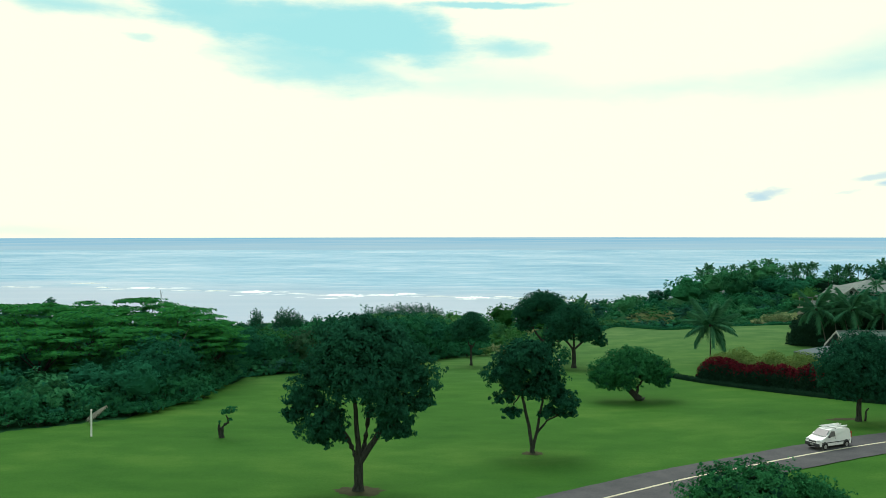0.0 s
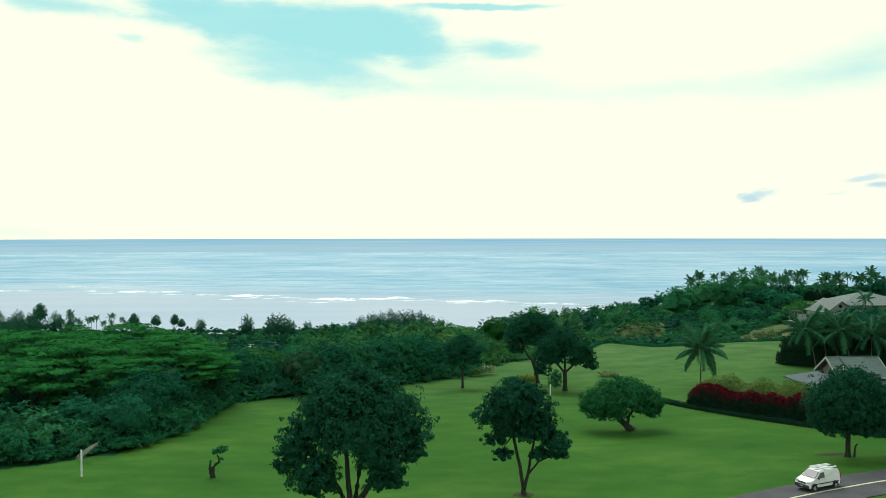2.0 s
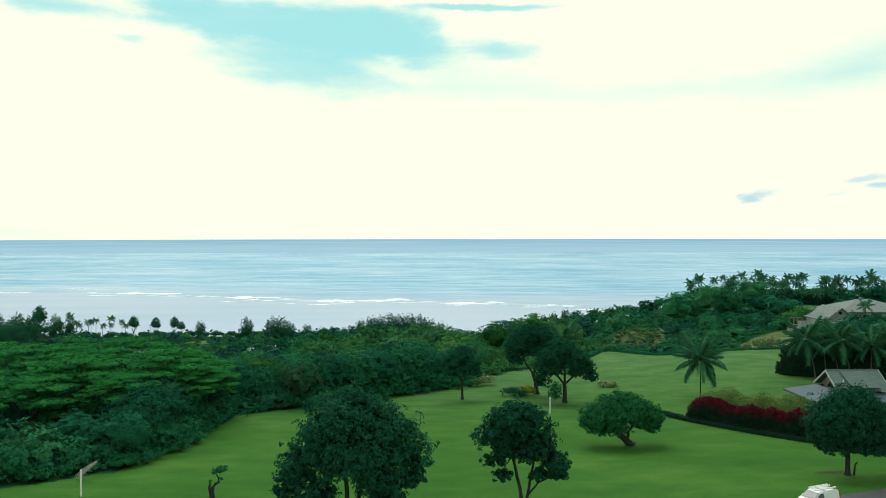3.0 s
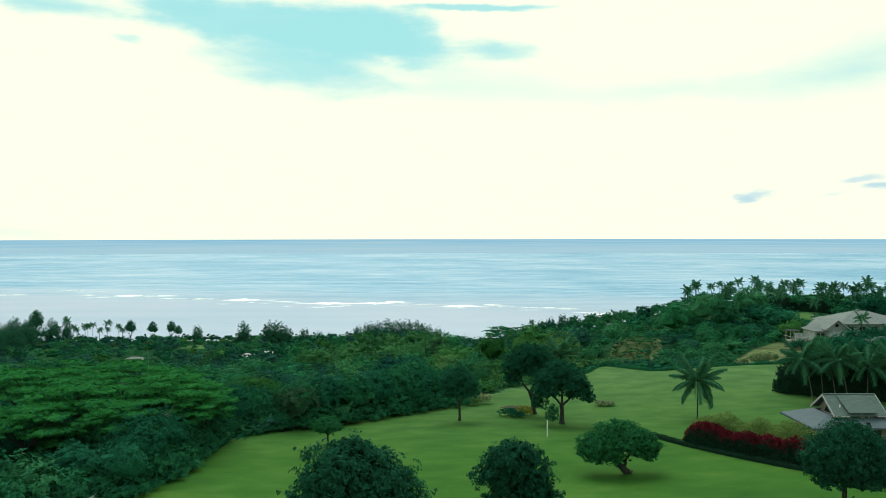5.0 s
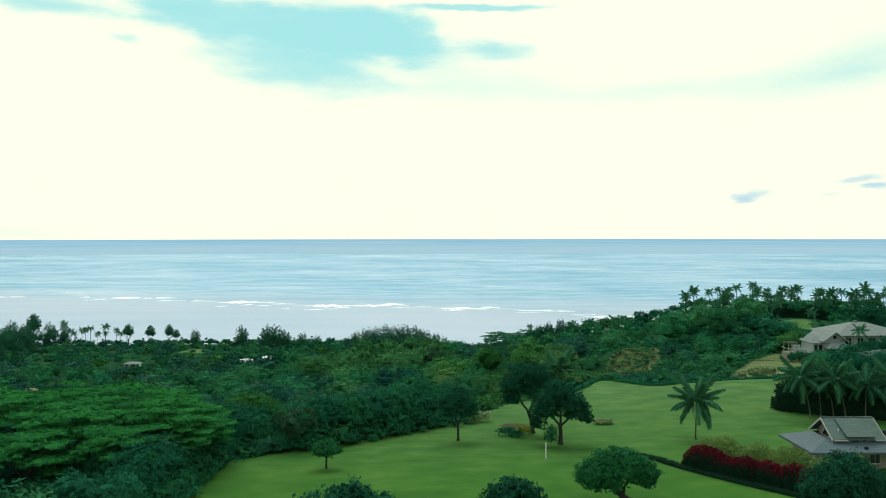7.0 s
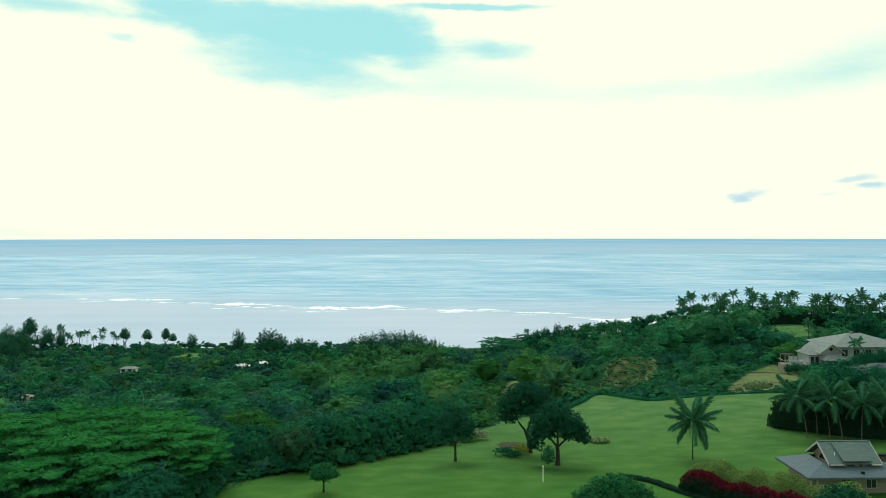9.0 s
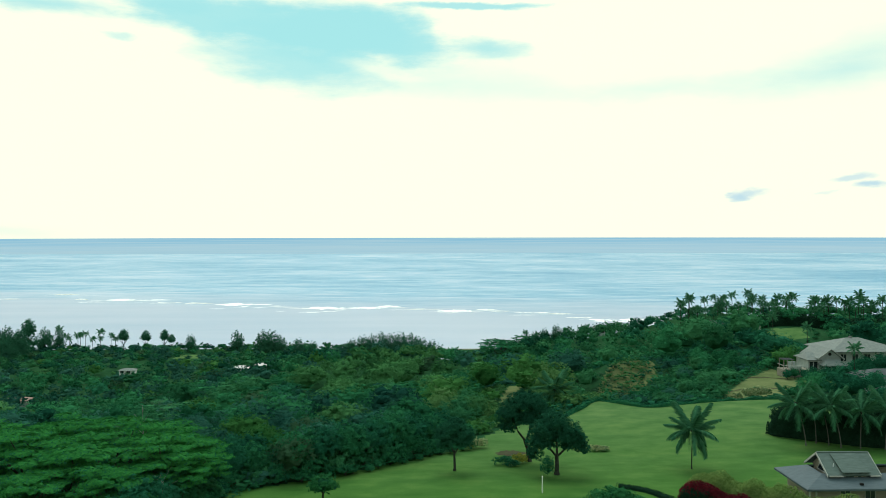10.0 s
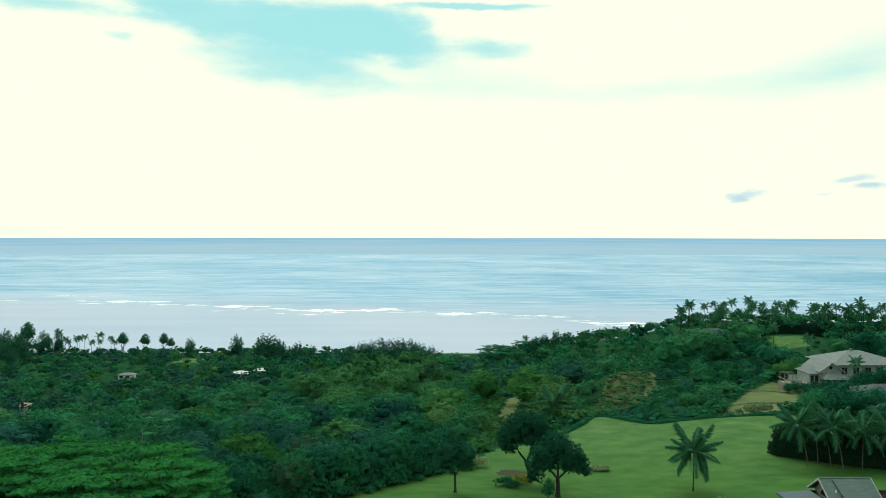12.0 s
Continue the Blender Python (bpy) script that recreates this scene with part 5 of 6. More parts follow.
# single trees that stand out on the skyline
SKY_TREES = {"plume": wild_tree("plume", 401, 5, "tall feathery ironwood tree near the shore", 5200, 0.6), "lolly": wild_tree("lolly", 402, 5, "round-headed tree on a bare stem by the shore", 2600, 0.6),
             "umbrella": wild_tree("umbrella", 403, 1, "flat-crowned umbrella tree against the sea", 3600, 0.6)}
first = set()
for kind, x, y, s, q in (("lolly", -209, 640, 1.25, 1), ("lolly", -222, 630, 1.35, 1), ("lolly", -195, 640, 1.3, 1), ("lolly", -188, 634, 1.0, 1), ("lolly", -292, 632, 2.0, 1.0), ("plume", -168, 612, 1.05, 1.0), ("plume", -132, 600, 1.35, 1.0),
                         ("plume", -106, 590, 1.5, 0.95), ("plume", -113, 594, 1.4, 1.0), ("plume", -100, 588, 1.3, 0.9), ("plume", -86, 575, 1.1, 1), ("plume", -75, 570, 1.05, 0.9), ("plume", -275, 620, 1.3, 1.1), ("plume", -302, 620, 1.5, 1), ("plume", -312, 610, 1.5, 1),
                         ("plume", -290, 615, 1.4, 1), ("plume", -320, 600, 1.5, 1), ("plume", -268, 628, 1.0, 1.3), ("umbrella", 38, 440, 1.95, 0.72), ("plume", -37, 428, 0.85, 1), ("plume", -32, 429, 0.95, 1), ("plume", -27, 431, 0.9, 1.05), ("plume", -22, 434, 1.05, 1), ("plume", -17, 435, 1.0, 1), ("plume", -12, 438, 1.1, 0.95), ("plume", -7, 440, 1.05, 1), ("plume", -2, 444, 1.0, 0.95), ("plume", 3, 447, 0.9, 1),
                         *[("plume", x, y, s, 1.0) for x, y, s in ((-306, 575, 1.3), (-296, 566, 1.35), (-286, 572, 1.25), (-277, 566, 1.2), (-268, 575, 1.15), (-300, 548, 1.2), (-288, 545, 1.25), (-277, 550, 1.1), (-266, 556, 1.0), (-312, 556, 1.3))],
                         ("plume", 70, 500, 0.8, 1.1), ("plume", 78, 506, 0.85, 1.1), ("plume", 64, 498, 0.7, 1.2), ("umbrella", 58, 515, 0.9, 1)):
    src = SKY_TREES[kind]
    placed(src, x, y, s, rw.uniform(0, 6.28), kind not in first, q)
    first.add(kind)


def bare_tree(x, y, height, seed, label):
    """A pale dead trunk that rises through the canopy."""
    rr = random.Random(seed)
    base = tagged(new("dead_tree"), label, "tree")
    base.location = (x, y, gz(x, y) - 0.1)
    bm = bmesh.new()
    tube(bm, limb_path((0, 0, 0), (rr.uniform(-0.4, 0.4), 0, height), 0.25, 8, rr), [0.10 - 0.009 * i for i in range(9)], 7, 0.06, rr)
    for i in range(6):
        z = height * rr.uniform(0.55, 0.95)
        a = rr.uniform(0, 6.28)
        tube(bm, limb_path((0, 0, z), (1.6 * math.cos(a), 1.2 * math.sin(a), z + rr.uniform(0.8, 1.8)), 0.2, 4, rr), [0.05, 0.04, 0.03, 0.022, 0.015], 5, 0.0, rr)
    part("trunk", bm, PALE_BARK, base)


bare_tree(-29.3, 95.0, 6.4, 91, "pale bare trunk before the green canopy")
bare_tree(-37.5, 113, 12.2, 92, "pale dead branches above the flat canopy")


# ---- houses ----
SHINGLE = plain("roof_shingle", (0.066, 0.098, 0.088), (0.122, 0.166, 0.150), 1.4, 0.8, relief=0.4, stretch=(0.6, 3.0, 1.0))
LOW_ROOF = plain("blue_grey_roofing", (0.058, 0.086, 0.096), (0.098, 0.130, 0.142), 1.1, 0.7, relief=0.4, stretch=(0.6, 3.0, 1.0))
PALE_ROOF = plain("pale_tile_roof", (0.115, 0.14, 0.13), (0.20, 0.232, 0.218), 1.0, 0.8, relief=0.4)
DARK_ROOF = plain("dark_shingle", (0.040, 0.055, 0.057), (0.085, 0.105, 0.108), 1.2, 0.8, relief=0.4)
SHEET_ROOF = plain("pale_sheet_roof", (0.42, 0.44, 0.43), (0.6, 0.61, 0.6), 1.0, 0.6, relief=0.2)
SIDING = plain("tan_siding", (0.18, 0.175, 0.14), (0.27, 0.26, 0.21), 1.0, 0.75, relief=0.2, stretch=(0.4, 0.4, 6))
CREAM = plain("cream_plaster", (0.25, 0.305, 0.29), (0.40, 0.465, 0.44), 0.8, 0.8)
TRIM = plain("weathered_trim", (0.26, 0.275, 0.25), (0.40, 0.42, 0.385), 1.0, 0.6, relief=0.05)
DARK = plain("dark_opening", (0.012, 0.013, 0.014), (0.03, 0.03, 0.03), 1.0, 0.6, relief=0)


def glass_build(t, p, g):
    p.inputs["Base Color"].default_value = (0.02, 0.03, 0.035, 1)
    bump(t, p, noise_at(t, g.outputs["Position"], 0.6, 2.0), 0.05, 0.02)


GLASS = material("window_glass", glass_build, 0.08, spec=0.6)


def window(parent, x0, z0, x1, z1, y, name="window", bars=1, face=-1, frame_mat=None):
    """A window in a wall that faces the viewer (-y): frame, sill and panes."""
    w = 0.07
    holder = part(name, boxes((x0, y + face * 0.05, z0, x0 + w, y + 0.05, z1), (x1 - w, y + face * 0.05, z0, x1, y + 0.05, z1), (x0 + w, y + face * 0.05, z0, x1 - w, y + 0.05, z0 + w), (x0 + w, y + face * 0.05, z1 - w, x1 - w, y + 0.05, z1),
                              *[(x0 + (x1 - x0) * (i + 1) / (bars + 1) - 0.025, y + face * 0.045, z0 + w, x0 + (x1 - x0) * (i + 1) / (bars + 1) + 0.025, y + 0.04, z1 - w) for i in range(bars)]), frame_mat or TRIM, parent)
    for i in range(bars + 1):
        a, b = x0 + w + (x1 - x0 - 2 * w) * i / (bars + 1), x0 + w + (x1 - x0 - 2 * w) * (i + 1) / (bars + 1)
        part("pane", boxes((a + 0.03, y + face * 0.012, z0 + w, b - 0.03, y + 0.012, z1 - w)), GLASS, holder)
    return holder


def gable_roof(x0, x1, y0, ym, y1, ze, zr, thick=0.16):
    """Two plates of a roof with its ridge along x."""
    return slab([(x0, y0, ze), (x1, y0, ze), (x1, ym, zr), (x0, ym, zr)], thick), slab([(x0, ym, zr), (x1, ym, zr), (x1, y1, ze), (x0, y1, ze)], thick)


def carriage_house():
    base = tagged(new("house"), "low tan house with grey-green shingle roof and shed dormer", "house")
    g = gz(50, 103)
    base.location = (0, 0, 0)
    e = g + 2.55                                     # lower eaves
    # lower storey walls and spreading lower roof
    part("wall", boxes((46.0, 99.6, g - 0.3, 61.5, 99.85, e + 0.3), (46.0, 99.85, g - 0.3, 46.25, 107.2, e + 0.3), (46.25, 106.95, g - 0.3, 61.5, 107.2, e + 0.3), (61.25, 99.85, g - 0.3, 61.5, 106.95, e + 0.3)), SIDING, base)
    t = e + 0.95
    part("lower_roof", slab([(44.6, 98.4, e), (62.5, 98.4, e), (61.0, 101.6, t), (47.8, 101.6, t)], 0.16), LOW_ROOF, base, "blue-grey lower roof")
    part("lower_roof", slab([(44.6, 98.4, e), (47.8, 101.6, t), (47.8, 105.6, t), (44.6, 107.8, e)], 0.16), LOW_ROOF, base, "blue-grey lower roof")
    part("lower_roof", slab([(44.6, 107.8, e), (47.8, 105.6, t), (61.0, 105.6, t), (62.5, 107.8, e)], 0.16), LOW_ROOF, base)
    part("fascia", boxes((44.55, 98.32, e - 0.24, 62.55, 98.4, e - 0.02), (44.52, 98.4, e - 0.24, 44.6, 107.8, e - 0.02)), LOW_ROOF, base)
    for px_ in (44.9, 45.7):
        part("post", boxes((px_, 98.6, g - 0.2, px_ + 0.16, 98.76, e - 0.15)), TRIM, base)
    # upper loft
    zr, ze = 63.0, 61.15
    part("loft_wall", boxes((48.9, 101.2, e + 0.3, 54.0, 101.4, ze + 0.15), (48.9, 105.8, e + 0.3, 54.0, 106.0, ze + 0.15)), SIDING, base)
    for x in (48.7, 53.8):
        bm = bmesh.new()
        prism(bm, [(x, 101.2, e + 0.2), (x, 106.0, e + 0.2), (x, 106.0, ze), (x, 103.6, zr - 0.25), (x, 101.2, ze)], [(x + 0.2, 101.2, e + 0.2), (x + 0.2, 106.0, e + 0.2), (x + 0.2, 106.0, ze), (x + 0.2, 103.6, zr - 0.25), (x + 0.2, 101.2, ze)])
        part("gable_wall", bm, SIDING, base)
    for bm in gable_roof(48.0, 54.4, 100.4, 103.6, 106.8, ze - 0.15, zr, 0.18):
        part("upper_roof", bm, SHINGLE, base)
    part("ridge_cap", boxes((48.0, 103.5, zr - 0.02, 54.4, 103.7, zr + 0.06)), SHINGLE, base)
    for x in (47.92, 54.4):
        for y0, y1 in ((100.4, 103.6), (106.8, 103.6)):
            bm = bmesh.new()
            prism(bm, [(x, y0, ze - 0.42), (x, y1, zr - 0.25), (x, y1, zr + 0.02), (x, y0, ze - 0.14)], [(x + 0.08, y0, ze - 0.42), (x + 0.08, y1, zr - 0.25), (x + 0.08, y1, zr + 0.02), (x + 0.08, y0, ze - 0.14)])
            part("barge_board", bm, TRIM, base)
    for x0, x1 in ((48.1, 49.8), (53.1, 54.3)):
        part("gutter", boxes((x0, 100.26, ze - 0.32, x1, 100.38, ze - 0.18)), TRIM, base)
    # shed dormer
    part("dormer_roof", slab([(49.7, 100.3, ze + 0.22), (53.1, 100.3, ze + 0.22), (52.6, 103.2, zr - 0.05), (49.5, 103.2, zr - 0.05)], 0.14), SHINGLE, base)
    part("dormer_wall", boxes((50.1, 100.8, e + 0.5, 52.8, 100.95, ze + 0.2)), SIDING, base)
    for x0, x1 in ((50.2, 51.4), (51.7, 52.3)):
        window(base, x0, ze - 0.62, x1, ze - 0.08, 100.8, bars=0)
    # triangular gable window
    bm = bmesh.new()
    prism(bm, [(48.64, 102.0, 60.75), (48.64, 104.6, 60.75), (48.64, 103.6, 61.95)], [(48.72, 102.0, 60.75), (48.72, 104.6, 60.75), (48.72, 103.6, 61.95)])
    w = part("window", bm, GLASS, base)
    for a, b in (((102.0, 60.75), (104.6, 60.75)), ((104.6, 60.75), (103.6, 61.95)), ((103.6, 61.95), (102.0, 60.75))):
        part("frame", tube(bmesh.new(), [(48.62, a[0], a[1]), (48.62, b[0], b[1])], [0.06, 0.06], 4), TRIM, w)
    for x in (49.0, 52.0, 55.5):
        window(base, x, g + 0.9, x + 1.3, g + 2.1, 99.6, bars=1)
    part("vent_pipe", tube(bmesh.new(), [(49.2, 101.6, ze + 0.2), (49.2, 101.6, ze + 0.95)], [0.06, 0.06], 8), WHITE, base)
    part("roof_vent", boxes((51.2, 99.0, e + 0.22, 51.6, 99.3, e + 0.48), bevel=0.03), DARK, base)


carriage_house()


def hip_roof(x0, x1, y0, y1, ze, zr, ridge0, ridge1, ym):
    return (slab([(x0, y0, ze), (x1, y0, ze), (ridge1, ym, zr), (ridge0, ym, zr)], 0.18), slab([(x0, y1, ze), (x0, y0, ze), (ridge0, ym, zr)], 0.18),
            slab([(x1, y1, ze), (x0, y1, ze), (ridge0, ym, zr), (ridge1, ym, zr)], 0.18), slab([(x1, y0, ze), (x1, y1, ze), (ridge1, ym, zr)], 0.18))


def big_house():
    base = tagged(new("house"), "large cream house with pale hipped tile roofs", "house")
    g = gz(106, 212)
    base.location = (-0.5, 0, 0)
    e = 60.3
    part("wall", boxes((104.1, 211.0, g - 1, 120.9, 211.3, e), (104.1, 211.3, g - 1, 104.4, 224, e), (104.4, 223.7, g - 1, 120.9, 224, e), (120.6, 211.3, g - 1, 120.9, 223.7, e)), CREAM, base)
    for bm in hip_roof(101.6, 122.0, 209.8, 225.2, e, 63.0, 109.3, 112.4, 217.5):
        part("roof", bm, PALE_ROOF, base)
    part("ridge_vent", boxes((109.8, 217.1, 62.8, 110.5, 217.8, 63.35), bevel=0.05), PALE_ROOF, base)
    # front gable wing
    part("wing_wall", boxes((95.9, 204.2, g - 2.5, 101.0, 204.45, 59.9), (95.9, 204.45, g - 2.5, 96.15, 211, 59.9), (100.75, 204.45, g - 2.5, 101.0, 211, 59.9)), CREAM, base)
    bm = bmesh.new()
    prism(bm, [(95.7, 204.0, 59.85), (101.2, 204.0, 59.85), (98.45, 204.0, 61.65)], [(95.7, 204.3, 59.85), (101.2, 204.3, 59.85), (98.45, 204.3, 61.65)])
    gable = part("gable", bm, CREAM, base)
    bm = bmesh.new()
    bmesh.ops.create_cone(bm, cap_ends=True, segments=20, radius1=0.4, radius2=0.4, depth=0.1, matrix=Matrix.Translation((98.45, 203.96, 60.6)) @ Matrix.Rotation(radians(90), 4, "X"))
    part("round_vent", bm, DARK, gable)
    for s in (-1, 1):
        part("roof", slab([(98.45 + s * 3.2, 203.2, 59.65), (98.45 + s * 3.2, 213.5, 59.65), (98.45, 213.5, 62.0), (98.45, 203.2, 62.0)], 0.18), PALE_ROOF, base)
        bm = bmesh.new()
        prism(bm, [(98.45 + s * 3.25, 203.12, 59.35), (98.45, 203.12, 61.75), (98.45, 203.12, 62.03), (98.45 + s * 3.25, 203.12, 59.65)],
              [(98.45 + s * 3.25, 203.2, 59.35), (98.45, 203.2, 61.75), (98.45, 203.2, 62.03), (98.45 + s * 3.25, 203.2, 59.65)])
        part("barge_board", bm, TRIM, base)
    for bm in hip_roof(95.6, 101.6, 200.8, 205.0, 58.2, 59.5, 97.0, 100.2, 202.9):
        part("porch_roof", bm, PALE_ROOF, base)
    part("porch_wall", boxes((96.1, 201.5, g - 2.5, 101.1, 201.7, 58.2)), CREAM, base)
    for x in (96.4, 97.9, 99.4):
        window(base, x, 56.6, x + 1.15, 58.0, 201.5, bars=1)
    for bm in hip_roof(93.0, 96.6, 204.0, 212.0, 59.2, 60.6, 94.4, 95.8, 208.0):
        part("wing_roof", bm, PALE_ROOF, base)
    part("wing_wall", boxes((93.5, 204.8, g - 2.5, 95.9, 205.0, 59.2), (93.5, 205.0, g - 2.5, 93.7, 211.4, 59.2)), CREAM, base)
    for x in (93.8, 94.9):
        window(base, x, 56.4, x + 1.0, 58.7, 204.8, bars=0)
    for x in (104.5, 107.5, 110.5, 113.5, 116.5, 118.6):
        window(base, x, 57.8, x + 1.6, 59.6, 211.0, bars=1)
    # terrace with railing and shade roof
    d = 57.0
    part("terrace", boxes((86.8, 203.0, g - 4.5, 93.4, 207, d)), SIDING, base)
    for i in range(10):
        part("baluster", boxes((86.85 + i * 0.48, 203.02, d, 86.93 + i * 0.48, 203.1, d + 0.95)), TRIM, base)
    part("rail", boxes((86.8, 203.0, d + 0.95, 91.4, 203.14, d + 1.05), (86.8, 203.14, d + 0.95, 86.94, 207, d + 1.05)), TRIM, base)
    for i in range(7):
        part("pergola_slat", boxes((86.9 + i * 0.4, 203.6, d + 2.3, 87.05 + i * 0.4, 206.8, d + 2.42)), DARK_ROOF, base)
    for x, y in ((87.1, 203.8), (89.1, 203.8), (87.1, 206.5), (89.1, 206.5)):
        part("post", boxes((x, y, d, x + 0.15, y + 0.15, d + 2.2)), SIDING, base)
    part("low_wall", boxes((88.4, 203.3, d, 91.2, 203.6, d + 0.8)), CREAM, base)
    part("low_wall", boxes((89.4, 206.5, d, 91.2, 206.8, d + 1.5)), CREAM, base)


big_house()


def pavilion(name, label, x0, x1, y0, y1, e, rise, roof, wall_mat, openings=2):
    """A low building with a hipped roof."""
    base = tagged(new(name), label, "house")
    base.location = ((x0 + x1) / 2, (y0 + y1) / 2, 0)
    g = min(gz(x0, y0), gz(x1, y0), gz(x0, y1))
    ym = (y0 + y1) / 2
    ox, oy = base.location.x, base.location.y
    a, b, c, d = x0 - ox, x1 - ox, y0 - oy, y1 - oy
    run = min(b - a, d - c) * 0.45
    part("wall", boxes((a + 0.8, c + 0.8, g - 1, b - 0.8, c + 1.0, e), (a + 0.8, c + 1.0, g - 1, a + 1.0, d - 0.8, e), (a + 1.0, d - 1.0, g - 1, b - 0.8, d - 0.8, e), (b - 1.0, c + 1.0, g - 1, b - 0.8, d - 1.0, e)), wall_mat, base)
    for bm in hip_roof(a, b, c, d, e, e + rise, a + run, b - run, 0):
        part("roof", bm, roof, base)
    wide = (b - a - 2.4) / openings
    for i in range(openings):
        window(base, a + 1.2 + i * wide, e - 1.7, a + 1.2 + i * wide + wide * 0.6, e - 0.35, c + 0.8, bars=1)
    return base


pavilion("house", "low house with a dark hipped shingle roof among trees", 92.0, 104, 176, 186, 59.1, 1.7, DARK_ROOF, SIDING, 3)
pavilion("house", "cream house with pale roof beside the palm group", 86.6, 98, 160, 170, 58.9, 1.4, PALE_ROOF, CREAM, 3)
pavilion("house", "white coastal house among dense trees", -181, -171, 503, 510, gz(-176, 506) + 3.0, 1.1, PALE_ROOF, WHITE, 2)
pavilion("house", "long coastal house with a pale sheet roof", -107, -97.5, 470, 478, gz(-102, 474) + 4.2, 1.3, SHEET_ROOF, CREAM, 3)
pavilion("house", "coastal house with a pale sheet roof among trees", -95.5, -85, 474, 481, gz(-90, 478) + 4.0, 1.2, SHEET_ROOF, CREAM, 3)
pavilion("house", "grey house on the headland shore", 106, 122, 540, 552, gz(114, 545) + 9.0, 3.2, SHINGLE, CREAM, 3)
pavilion("house", "brown-roofed house among the headland palms", 125, 138, 380, 390, gz(131, 385) + 5.6, 2.2, DARK_ROOF, SIDING, 3)
pavilion("house", "low white house among the headland palms", 138, 149, 372, 380, gz(143, 375) + 5.2, 1.2, DARK_ROOF, WHITE, 4)
pavilion("house", "low house with a tan roof in dense woodland", -196, -184, 395, 404, gz(-190, 400) + 4.6, 1.4, plain("clay_roof", (0.17, 0.12, 0.095), (0.25, 0.18, 0.15), 1.0), CREAM, 2)


# ---- van ----
VAN_WHITE = plain("van_paint", (0.74, 0.75, 0.75), (0.8, 0.8, 0.79), 0.8, 0.25, relief=0.0, spec=0.5)
RUBBER = plain("tyre_rubber", (0.012, 0.012, 0.013), (0.03, 0.03, 0.03), 6.0, 0.85)
STEEL = plain("wheel_steel", (0.35, 0.36, 0.37), (0.5, 0.5, 0.51), 4.0, 0.4, metal=0.8)
PLASTIC = plain("grey_plastic", (0.04, 0.042, 0.045), (0.07, 0.07, 0.075), 4.0, 0.6)
LAMP_GLASS = plain("lamp_glass", (0.55, 0.56, 0.58), (0.7, 0.7, 0.7), 4.0, 0.15, relief=0, spec=0.6)
AMBER = plain("lamp_red", (0.30, 0.02, 0.015), (0.42, 0.03, 0.02), 4.0, 0.2, relief=0, spec=0.6)


